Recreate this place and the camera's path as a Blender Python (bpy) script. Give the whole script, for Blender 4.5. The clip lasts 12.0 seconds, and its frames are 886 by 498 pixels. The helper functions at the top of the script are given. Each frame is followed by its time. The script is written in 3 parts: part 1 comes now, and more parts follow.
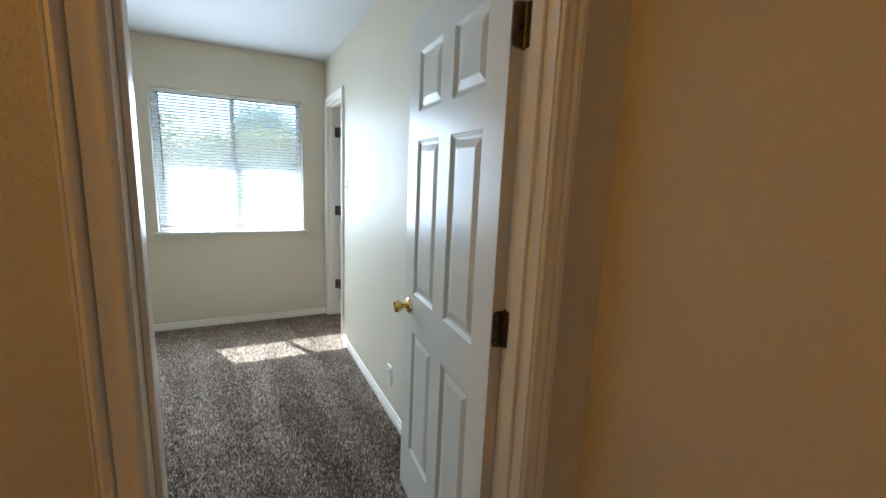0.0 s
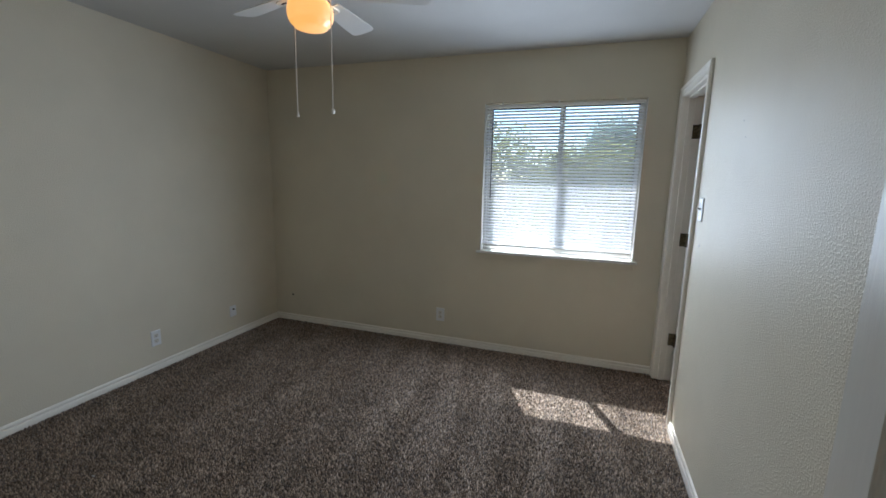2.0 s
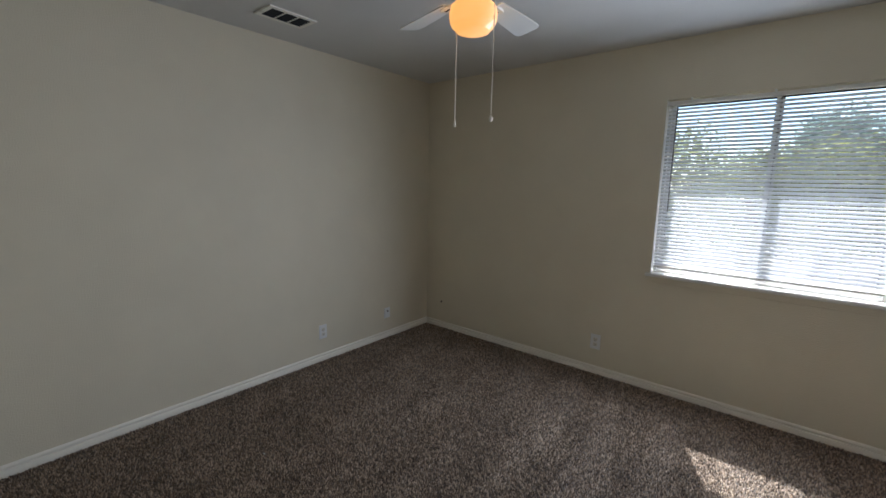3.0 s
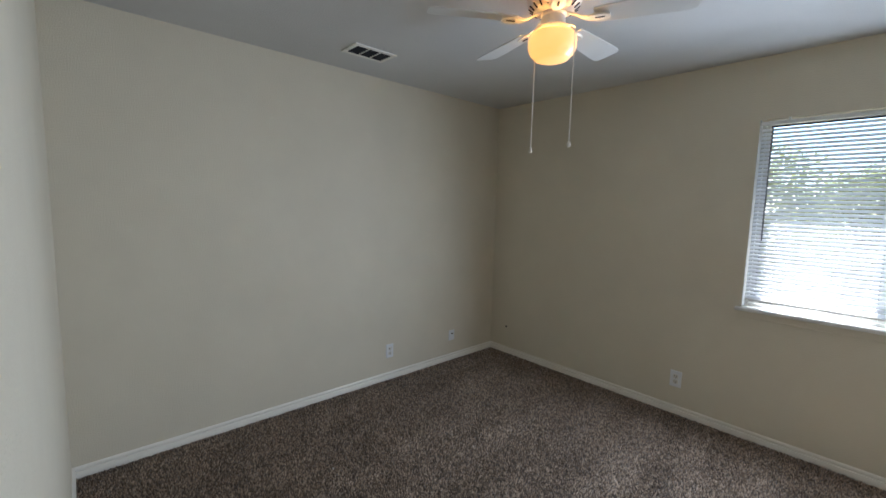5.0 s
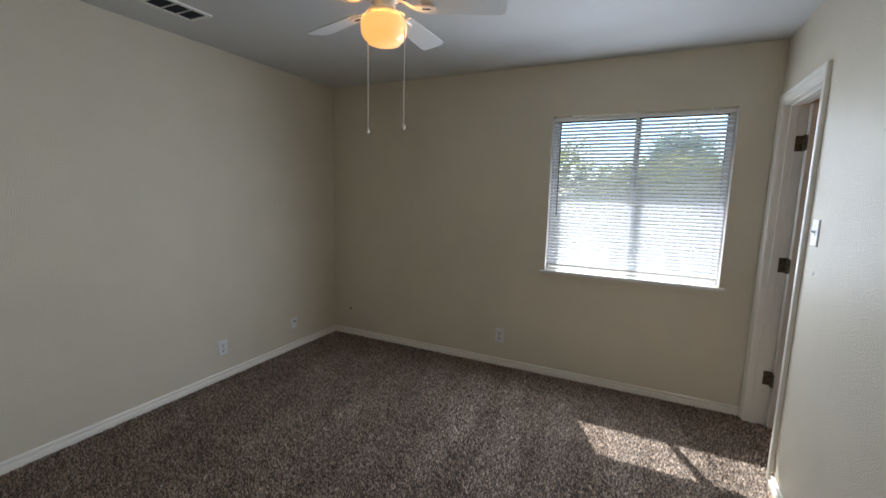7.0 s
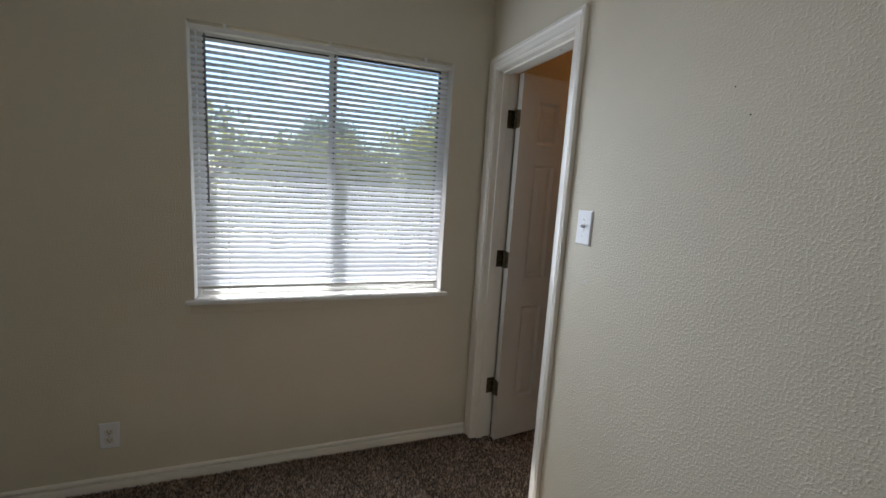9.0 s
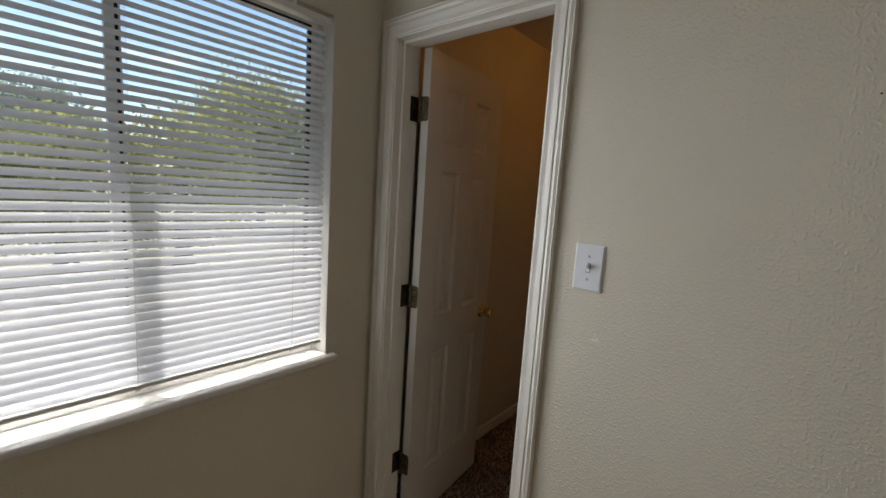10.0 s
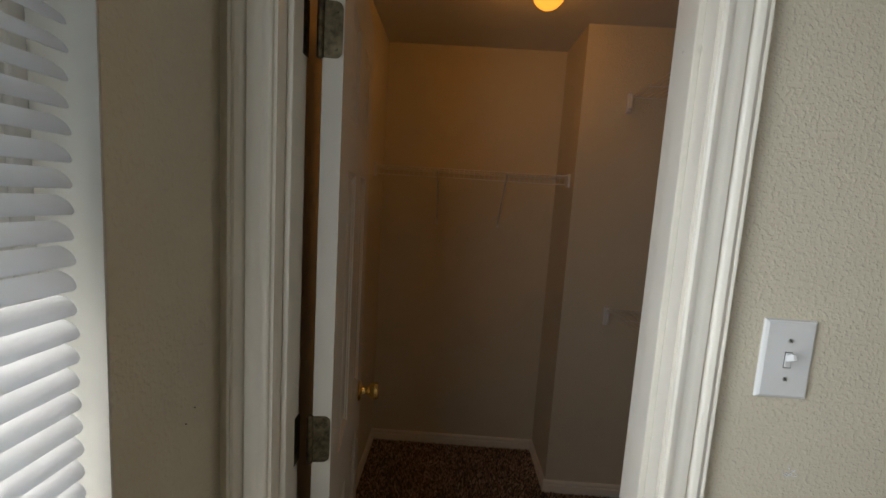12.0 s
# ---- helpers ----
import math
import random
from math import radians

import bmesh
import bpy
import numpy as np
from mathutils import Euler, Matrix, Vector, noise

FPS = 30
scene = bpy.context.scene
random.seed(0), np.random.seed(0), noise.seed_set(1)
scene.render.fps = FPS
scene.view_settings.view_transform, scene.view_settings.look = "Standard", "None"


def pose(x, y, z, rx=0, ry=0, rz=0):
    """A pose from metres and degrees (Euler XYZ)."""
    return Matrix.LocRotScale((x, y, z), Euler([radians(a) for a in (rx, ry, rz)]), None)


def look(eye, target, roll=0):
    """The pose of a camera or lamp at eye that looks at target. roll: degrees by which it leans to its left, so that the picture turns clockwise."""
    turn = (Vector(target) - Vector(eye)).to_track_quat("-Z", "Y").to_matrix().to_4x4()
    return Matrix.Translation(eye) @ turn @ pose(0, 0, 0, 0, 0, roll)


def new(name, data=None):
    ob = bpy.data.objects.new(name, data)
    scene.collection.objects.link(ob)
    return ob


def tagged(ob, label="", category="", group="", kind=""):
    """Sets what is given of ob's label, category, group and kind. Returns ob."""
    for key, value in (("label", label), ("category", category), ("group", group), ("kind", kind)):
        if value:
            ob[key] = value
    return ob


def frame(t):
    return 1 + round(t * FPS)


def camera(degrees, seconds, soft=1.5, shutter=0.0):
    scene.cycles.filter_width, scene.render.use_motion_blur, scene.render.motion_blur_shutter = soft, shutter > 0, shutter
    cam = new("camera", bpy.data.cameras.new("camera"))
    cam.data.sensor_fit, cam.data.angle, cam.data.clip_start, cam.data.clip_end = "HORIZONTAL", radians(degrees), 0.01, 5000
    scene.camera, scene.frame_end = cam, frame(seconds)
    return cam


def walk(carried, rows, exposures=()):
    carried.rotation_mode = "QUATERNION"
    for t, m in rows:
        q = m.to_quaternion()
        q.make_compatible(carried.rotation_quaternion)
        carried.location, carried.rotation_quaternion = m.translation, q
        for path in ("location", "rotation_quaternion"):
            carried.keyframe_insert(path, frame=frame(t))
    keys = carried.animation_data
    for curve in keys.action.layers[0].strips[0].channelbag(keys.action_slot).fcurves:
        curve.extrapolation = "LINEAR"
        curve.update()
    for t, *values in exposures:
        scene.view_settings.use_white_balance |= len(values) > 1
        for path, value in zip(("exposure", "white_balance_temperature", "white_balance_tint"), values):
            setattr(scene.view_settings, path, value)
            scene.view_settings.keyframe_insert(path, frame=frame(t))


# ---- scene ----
cam = camera(94.1, 12.0, 1.5, 0.08)
PATH = [
    (0, (-0.798, -4.176, 1.45), (0.093, -2.42, 1.098), 2.5),
    (0.5, (-0.681, -3.933, 1.452), (-0.255, -2.004, 1.138), 3.5),
    (1, (-0.572, -3.702, 1.438), (-0.569, -1.724, 1.143), 3.2),
    (1.5, (-0.529, -3.525, 1.453), (-0.875, -1.581, 1.135), 2.2),
    (2, (-0.582, -3.373, 1.453), (-1.217, -1.506, 1.12), 1.2),
    (2.5, (-0.659, -3.295, 1.453), (-1.611, -1.569, 1.118), 0.8),
    (3, (-0.704, -3.196, 1.479), (-1.957, -1.671, 1.162), 1.1),
    (3.5, (-0.726, -3.155, 1.469), (-2.215, -1.851, 1.183), 1.5),
    (3.7, (-0.736, -3.16, 1.46), (-2.284, -1.922, 1.193), 1.6),
    (5.3, (-0.745, -3.27, 1.495), (-2.162, -1.873, 1.295), 1.2),
    (5.5, (-0.75, -3.293, 1.492), (-2.104, -1.835, 1.293), 1.2),
    (6, (-0.734, -3.318, 1.494), (-1.937, -1.733, 1.291), 0.9),
    (6.5, (-0.717, -3.312, 1.497), (-1.769, -1.627, 1.26), 1.0),
    (7, (-0.714, -3.299, 1.467), (-1.574, -1.514, 1.193), 1.4),
    (7.2, (-0.712, -3.256, 1.441), (-1.478, -1.431, 1.149), 1.6),
    (8.8, (-0.932, -2.213, 1.465), (-0.464, -0.294, 1.152), 3.3),
    (9, (-0.981, -2.078, 1.44), (-0.293, -0.224, 1.139), 3.4),
    (9.5, (-1.012, -1.66, 1.472), (0.14, -0.049, 1.186), 3.5),
    (10, (-1.057, -1.279, 1.492), (0.442, 0.017, 1.223), 3.7),
    (10.5, (-1.026, -0.952, 1.478), (0.711, 0.006, 1.225), 3.8),
    (11, (-0.888, -0.672, 1.507), (0.994, -0.044, 1.256), 3.6),
    (11.5, (-0.751, -0.465, 1.527), (1.206, -0.136, 1.281), 3.5),
    (12, (-0.62, -0.353, 1.529), (1.366, -0.317, 1.299), 3.6),
]
EXPOSURES = [(0.0, 2.22, 5450, 1), (0.5, 2.07, 5500, 0), (1.0, 1.87, 5500, 1), (1.5, 1.42, 5500, 2), (2.0, 1.22, 5650, 6),
             (2.5, 1.17, 5800, 9), (3.0, 1.17, 5850, 9), (3.7, 1.32, 5800, 8), (5.5, 1.62, 5650, 7), (6.0, 1.52, 5850, 8),
             (6.5, 1.42, 5850, 8), (7.0, 1.32, 5900, 9), (8.8, 0.85, 5950, 9), (9.5, 0.73, 6650, 10), (10.0, 0.45, 6650, 10),
             (10.5, 0.24, 6600, 10), (11.0, 0.33, 6550, 8), (11.5, 0.45, 6600, 7), (12.0, 0.65, 6750, 6)]
walk(cam, [(t, look(e, g, r)) for t, e, g, r in PATH], EXPOSURES)

# ---- light ----
SUN_FROM = Vector((-0.48, 1.0, 1.5)).normalized()
world = bpy.data.worlds.new("sky")
scene.world = world
world.use_nodes = True
wt = world.node_tree
wt.nodes.clear()


def link_world():
    out = wt.nodes.new("ShaderNodeOutputWorld")
    bg = wt.nodes.new("ShaderNodeBackground")
    sky = wt.nodes.new("ShaderNodeTexSky")
    sky.sky_type = "NISHITA"
    sky.sun_disc = False
    sky.sun_elevation = math.asin(SUN_FROM.z)
    sky.sun_rotation = math.atan2(SUN_FROM.x, SUN_FROM.y)
    sky.air_density, sky.dust_density, sky.ozone_density = 1.0, 0.4, 2.0
    co = wt.nodes.new("ShaderNodeTexCoord")
    mp = wt.nodes.new("ShaderNodeMapping")
    mp.inputs["Scale"].default_value = (1.0, 1.0, 2.6)
    no = wt.nodes.new("ShaderNodeTexNoise")
    no.inputs["Scale"].default_value = 4.2
    no.inputs["Detail"].default_value = 9.0
    no.inputs["Roughness"].default_value = 0.58
    ra = wt.nodes.new("ShaderNodeValToRGB")
    ra.color_ramp.elements[0].position, ra.color_ramp.elements[0].color = 0.52, (0, 0, 0, 1)
    ra.color_ramp.elements[1].position, ra.color_ramp.elements[1].color = 0.72, (0.85, 0.85, 0.85, 1)
    mx = wt.nodes.new("ShaderNodeMixRGB")
    mx.inputs["Color2"].default_value = (6.6, 6.8, 7.2, 1)
    L = wt.links.new
    L(co.outputs["Generated"], mp.inputs["Vector"])
    L(mp.outputs["Vector"], no.inputs["Vector"])
    L(no.outputs["Fac"], ra.inputs["Fac"])
    L(ra.outputs["Color"], mx.inputs["Fac"])
    L(sky.outputs["Color"], mx.inputs["Color1"])
    L(mx.outputs["Color"], bg.inputs["Color"])
    bg.inputs["Strength"].default_value = 0.15
    L(bg.outputs["Background"], out.inputs["Surface"])


link_world()
sun_data = bpy.data.lights.new("sun", "SUN")
sun_data.energy, sun_data.angle, sun_data.color = 5.0, radians(0.53), (1.0, 0.97, 0.93)
sun = new("sun", sun_data)
sun.matrix_world = look(SUN_FROM * 30, (0, 0, 0))


def daylight(place, towards, width, height, watts, spread):
    """Added lamp panel on the blind's room side, standing in for the sky's light."""
    d = bpy.data.lights.new("daylight_fill", "AREA")
    d.shape, d.size, d.size_y = "RECTANGLE", width, height
    d.energy, d.color, d.spread = watts, (0.84, 0.90, 1.0), radians(spread)
    new("daylight_fill", d).matrix_world = look(place, Vector(place) + Vector(towards))


daylight((-0.80, -0.038, 1.47), (0, -1, 0), 1.14, 1.08, 4.6, 180)
# six more added panels, turned west and down to brighten far wall and floor
for k in range(6):
    daylight((-1.17 + 0.37 * (k % 3), -0.115, 1.20 + 0.53 * (k // 3)), (-0.32, -1, -0.24), 0.36, 0.52, 1.25, 134)


# ---- materials ----
def material(name, color, rough=0.5, metal=0.0, spec=0.5):
    m = bpy.data.materials.new(name)
    m.use_nodes = True
    b = m.node_tree.nodes["Principled BSDF"]
    b.inputs["Base Color"].default_value = (*color, 1)
    b.inputs["Roughness"].default_value = rough
    b.inputs["Metallic"].default_value = metal
    b.inputs["Specular IOR Level"].default_value = spec
    return m


def node(m, kind, **inputs):
    n = m.node_tree.nodes.new(kind)
    for key, value in inputs.items():
        n.inputs[key.replace("_", " ")].default_value = value
    return n


def bsdf(m):
    return m.node_tree.nodes["Principled BSDF"]


def coords(m, scale=(1, 1, 1)):
    c = node(m, "ShaderNodeTexCoord")
    p = node(m, "ShaderNodeMapping", Scale=scale)
    m.node_tree.links.new(c.outputs["Object"], p.inputs["Vector"])
    return p.outputs["Vector"]


def noise_tex(m, scale, detail=3.0, rough=0.5, stretch=(1, 1, 1)):
    n = node(m, "ShaderNodeTexNoise", Scale=scale, Detail=detail, Roughness=rough)
    m.node_tree.links.new(coords(m, stretch), n.inputs["Vector"])
    return n.outputs["Fac"]


def ramp(m, fac, a, b, pa=0.3, pb=0.7):
    r = node(m, "ShaderNodeValToRGB")
    e = r.color_ramp.elements
    e[0].position, e[0].color = pa, (*a, 1)
    e[1].position, e[1].color = pb, (*b, 1)
    m.node_tree.links.new(fac, r.inputs["Fac"])
    return r.outputs["Color"]


def bump(m, fac, strength, distance, before=None):
    b = node(m, "ShaderNodeBump", Strength=strength, Distance=distance)
    m.node_tree.links.new(fac, b.inputs["Height"])
    if before is not None:
        m.node_tree.links.new(before, b.inputs["Normal"])
    return b.outputs["Normal"]


def join(m, out, key):
    m.node_tree.links.new(out, bsdf(m).inputs[key])


def shade(c, k):
    return tuple(v * k for v in c)


def painted(name, color, rough, peel=0.0, fine=0.0, vary=0.05, grime=1.7, spec=0.5):
    """Paint with orange-peel relief, slow colour drift and uneven gloss."""
    m = material(name, color, rough, 0.0, spec)
    join(m, ramp(m, noise_tex(m, grime, 5.0, 0.6), shade(color, 1 - vary), shade(color, 1 + vary * 0.5)), "Base Color")
    g = node(m, "ShaderNodeMapRange")
    g.inputs["To Min"].default_value, g.inputs["To Max"].default_value = rough - 0.06, rough + 0.08
    m.node_tree.links.new(noise_tex(m, 9.0, 3.0), g.inputs["Value"])
    join(m, g.outputs["Result"], "Roughness")
    n = None
    if peel:
        n = bump(m, ramp(m, noise_tex(m, 150.0, 1.5, 0.5), (0, 0, 0), (1, 1, 1), 0.46, 0.80), 0.7, peel)
        n = bump(m, noise_tex(m, 26.0, 2.0, 0.5), 0.3, peel * 0.6, n)
    if fine:
        n = bump(m, noise_tex(m, 420.0, 2.0), 0.35, fine, n)
    if n is not None:
        join(m, n, "Normal")
    return m


WALL = painted("wall_paint", (0.715, 0.652, 0.520), 0.46, peel=0.0014, fine=0.0003, spec=0.13)
HALL_WALL = painted("hall_paint", (0.72, 0.65, 0.53), 0.5, peel=0.0007)
CEIL = painted("ceiling_paint", (0.66, 0.65, 0.63), 0.75, peel=0.0018)
TRIM = painted("trim_paint", (0.87, 0.825, 0.735), 0.30, fine=0.0006, vary=0.03, grime=6.0)
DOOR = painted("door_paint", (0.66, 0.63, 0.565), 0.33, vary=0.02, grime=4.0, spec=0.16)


def grain(m):
    """Embossed wood grain running up the leaf."""
    w = node(m, "ShaderNodeTexWave", Scale=11.0, Distortion=9.0, Detail=3.0, Detail_Scale=1.4)
    w.bands_direction = "X"
    m.node_tree.links.new(coords(m, (1.0, 1.0, 0.16)), w.inputs["Vector"])
    n = bump(m, w.outputs["Fac"], 0.12, 0.0004)
    join(m, bump(m, noise_tex(m, 260.0, 2.0, 0.5, (1, 1, 0.06)), 0.3, 0.0006, n), "Normal")


grain(DOOR)
PLASTIC = material("white_plastic", (0.80, 0.80, 0.80), 0.32)
IVORY = material("ivory_plastic", (0.74, 0.70, 0.62), 0.35)
SLOT = material("dark_slot", (0.01, 0.01, 0.01), 0.7)
BLACK = material("black_gasket", (0.012, 0.012, 0.014), 0.6)
BRASS = material("polished_brass", (0.83, 0.60, 0.22), 0.16, 1.0)
BRONZE = material("antique_hinge", (0.16, 0.12, 0.075), 0.38, 0.9)
join(BRONZE, ramp(BRONZE, noise_tex(BRONZE, 90.0, 4.0), (0.05, 0.04, 0.027), (0.19, 0.155, 0.092)), "Base Color")
STEEL = material("screw_steel", (0.55, 0.55, 0.54), 0.35, 1.0)
ENAMEL = painted("fan_enamel", (0.80, 0.77, 0.70), 0.28, vary=0.02)
BLADE = painted("blade_laminate", (0.74, 0.73, 0.70), 0.38, vary=0.03)
CHAIN = material("chain_metal", (0.86, 0.84, 0.80), 0.35, 0.0)
FRAME = painted("window_vinyl", (0.80, 0.79, 0.76), 0.35, vary=0.04, grime=12.0)
SILL = painted("sill_paint", (0.80, 0.79, 0.76), 0.26, fine=0.0005, vary=0.05, grime=9.0)
CORD = material("cord", (0.82, 0.81, 0.78), 0.7)
WIRE = material("vinyl_coated_wire", (0.78, 0.76, 0.72), 0.35)
DUCT = material("duct_black", (0.012, 0.012, 0.013), 0.8)


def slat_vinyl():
    m = material("blind_vinyl_sky_tint", (0.80, 0.79, 0.80), 0.38)
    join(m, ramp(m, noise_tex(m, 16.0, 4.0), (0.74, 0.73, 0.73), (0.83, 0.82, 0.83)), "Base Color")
    # bluish tint puts some of the sky's blue into the vinyl's colour
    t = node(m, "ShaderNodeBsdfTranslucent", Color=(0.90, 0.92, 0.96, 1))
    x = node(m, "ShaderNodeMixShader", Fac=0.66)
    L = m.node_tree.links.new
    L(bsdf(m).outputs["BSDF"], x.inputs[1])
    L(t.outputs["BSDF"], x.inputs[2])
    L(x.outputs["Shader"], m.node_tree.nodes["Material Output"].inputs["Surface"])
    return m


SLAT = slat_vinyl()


def glass_material():
    m = material("window_glass", (0.97, 0.985, 0.98), 0.0)
    bsdf(m).inputs["Transmission Weight"].default_value = 1.0
    bsdf(m).inputs["IOR"].default_value = 1.45
    return m


GLASS = glass_material()


def lit_glass(name, color, glow, strength):
    m = material(name, color, 0.3)
    bsdf(m).inputs["Emission Color"].default_value = (*glow, 1)
    bsdf(m).inputs["Emission Strength"].default_value = strength
    return m


BOWL = lit_glass("frosted_lamp_bowl", (0.8, 0.7, 0.5), (1.0, 0.42, 0.07), 0.42)
BULB = lit_glass("closet_globe", (0.8, 0.7, 0.5), (1.0, 0.36, 0.03), 0.9)
LAMP = lit_glass("lamp_bulb", (0.8, 0.7, 0.5), (1.0, 0.50, 0.15), 34.0)
HALL_GLOBE = lit_glass("hall_globe", (0.8, 0.7, 0.5), (1.0, 0.44, 0.045), 6.6)


def carpet_material():
    m = material("carpet_pile", (0.14, 0.11, 0.085), 0.62, 0.0, 0.45)
    bsdf(m).inputs["Sheen Weight"].default_value = 0.45
    bsdf(m).inputs["Sheen Roughness"].default_value = 0.4
    g = node(m, "ShaderNodeNewGeometry")
    c = node(m, "ShaderNodeValToRGB")
    e = c.color_ramp.elements
    e[0].position, e[0].color = 0.0, (0.055, 0.038, 0.025, 1)
    e[1].position, e[1].color = 1.0, (0.60, 0.49, 0.375, 1)
    for p, v in ((0.25, (0.104, 0.074, 0.051, 1)), (0.66, (0.29, 0.220, 0.160, 1))):
        k = e.new(p)
        k.color = v
    L = m.node_tree.links.new
    L(g.outputs["Random Per Island"], c.inputs["Fac"])
    s = node(m, "ShaderNodeMixRGB", Fac=1.0)
    s.blend_type = "MULTIPLY"
    L(c.outputs["Color"], s.inputs["Color1"])
    L(ramp(m, noise_tex(m, 3.2, 5.0, 0.65), (0.84, 0.78, 0.72), (1.22, 1.16, 1.10), 0.36, 0.66), s.inputs["Color2"])
    L(s.outputs["Color"], bsdf(m).inputs["Base Color"])
    return m


CARPET = carpet_material()
BACKING = material("carpet_backing", (0.10, 0.08, 0.065), 0.95)
join(BACKING, ramp(BACKING, noise_tex(BACKING, 160.0, 4.0), (0.03, 0.021, 0.016), (0.12, 0.09, 0.07)), "Base Color")
BOUNCE_GRASS = material("lawn", (0.12, 0.15, 0.05), 0.9)
# paler than grass, so the ground bounces sun up to slats and ceiling
join(BOUNCE_GRASS, ramp(BOUNCE_GRASS, noise_tex(BOUNCE_GRASS, 1.3, 8.0, 0.7), (0.30, 0.28, 0.18), (0.50, 0.46, 0.34)), "Base Color")
SOFFIT = painted("soffit_paint", (0.66, 0.64, 0.60), 0.6)
BRICK = material("outer_wall", (0.42, 0.30, 0.22), 0.85)
join(BRICK, ramp(BRICK, noise_tex(BRICK, 14.0, 5.0), (0.30, 0.20, 0.15), (0.48, 0.36, 0.27)), "Base Color")
BARK = material("bark", (0.16, 0.12, 0.09), 0.9)
join(BARK, ramp(BARK, noise_tex(BARK, 9.0, 6.0, 0.6, (1, 1, 0.2)), (0.08, 0.06, 0.045), (0.22, 0.17, 0.13)), "Base Color")


def leaf_material(name, dark, light):
    m = material(name, light, 0.55)
    g = node(m, "ShaderNodeNewGeometry")
    L = m.node_tree.links.new
    L(ramp(m, g.outputs["Random Per Island"], dark, light, 0.0, 1.0), bsdf(m).inputs["Base Color"])
    t = node(m, "ShaderNodeBsdfTranslucent", Color=(*light, 1))
    x = node(m, "ShaderNodeMixShader", Fac=0.45)
    L(bsdf(m).outputs["BSDF"], x.inputs[1])
    L(t.outputs["BSDF"], x.inputs[2])
    L(x.outputs["Shader"], m.node_tree.nodes["Material Output"].inputs["Surface"])
    return m


LEAF_GOLD = leaf_material("leaf_yellow_green", (0.13, 0.155, 0.05), (0.42, 0.42, 0.16))
# dark green leaves, their colour paled to put haze into it
LEAF_HAZED = leaf_material("leaf_hazed", (0.15, 0.20, 0.16), (0.34, 0.42, 0.34))


# ---- mesh helpers ----
def box(bm, x0, x1, y0, y1, z0, z1, bevel=0.0, segments=2):
    r = bmesh.ops.create_cube(bm, size=1.0)
    m = Matrix.Translation(((x0 + x1) / 2, (y0 + y1) / 2, (z0 + z1) / 2)) @ Matrix.Diagonal((x1 - x0, y1 - y0, z1 - z0, 1))
    bmesh.ops.transform(bm, matrix=m, verts=r["verts"])
    if bevel:
        edges = list({e for v in r["verts"] for e in v.link_edges})
        bmesh.ops.bevel(bm, geom=edges, offset=bevel, segments=segments, affect="EDGES", profile=0.5)
    return bm


def boxes(*rows):
    bm = bmesh.new()
    for r in rows:
        box(bm, *r)
    return bm


def prism(bm, ring_a, ring_b):
    """A closed solid between two rings of as many points."""
    a = [bm.verts.new(p) for p in ring_a]
    b = [bm.verts.new(p) for p in ring_b]
    n = len(a)
    for i in range(n):
        bm.faces.new((a[i], a[(i + 1) % n], b[(i + 1) % n], b[i]))
    bm.faces.new(a[::-1])
    bm.faces.new(b)
    return bm


def lathe(bm, profile, steps=32, m=Matrix.Identity(4)):
    """Turns (radius, height) pairs about the local z axis."""
    rings = []
    for r, z in profile:
        if r < 1e-6:
            rings.append([bm.verts.new(m @ Vector((0, 0, z)))])
        else:
            rings.append([bm.verts.new(m @ Vector((r * math.cos(2 * math.pi * i / steps), r * math.sin(2 * math.pi * i / steps), z))) for i in range(steps)])
    for a, b in zip(rings, rings[1:]):
        for i in range(steps):
            j = (i + 1) % steps
            if len(a) == 1 and len(b) == 1:
                continue
            if len(a) == 1:
                bm.faces.new((a[0], b[i], b[j]))
            elif len(b) == 1:
                bm.faces.new((a[i], b[0], a[j]))
            else:
                bm.faces.new((a[i], b[i], b[j], a[j]))
    return bm


def rod(bm, a, b, r, steps=8):
    a, b = Vector(a), Vector(b)
    m = Matrix.Translation(a) @ (b - a).to_track_quat("Z", "Y").to_matrix().to_4x4()
    return lathe(bm, [(0, 0), (r, 0), (r, (b - a).length), (0, (b - a).length)], steps, m)


def finish(bm, name, mat, smooth=None):
    bmesh.ops.recalc_face_normals(bm, faces=bm.faces)
    me = bpy.data.meshes.new(name)
    bm.to_mesh(me)
    bm.free()
    me.materials.append(mat)
    if smooth is not None:
        me.set_sharp_from_angle(angle=radians(smooth))
        me.polygons.foreach_set("use_smooth", [True] * len(me.polygons))
    return me


def part(name, bm, mat, parent=None, label="", smooth=None):
    ob = new(name, finish(bm, name, mat, smooth))
    if parent is not None:
        ob.parent = parent
    if label:
        tagged(ob, label)
    return ob


def structure(name, bm, mat, label="", category="", smooth=None, parent=None):
    ob = part(name, bm, mat, parent, "", smooth)
    return tagged(ob, label, category, kind="structure")


def thing(name, m, label, category, group=""):
    ob = new(name)
    ob.matrix_world = m
    return tagged(ob, label, category, group)


# ---- room shell ----
WEST, SOUTH, HIGH = -3.54, -3.311, 2.44
HALL_Y, HALL_E, HALL_S, HALL_W = -3.425, 0.05, -5.5, -2.7
WX0, WX1, WZ0, WZ1 = -1.396, -0.209, 0.868, 2.058
DX0, DX1 = -0.945, -0.163
CY0, CY1 = -0.705, -0.085
HEAD = 2.035
CN, CB, CJ, CS, CH = 0.075, 1.87, 1.49, -2.1, 2.42

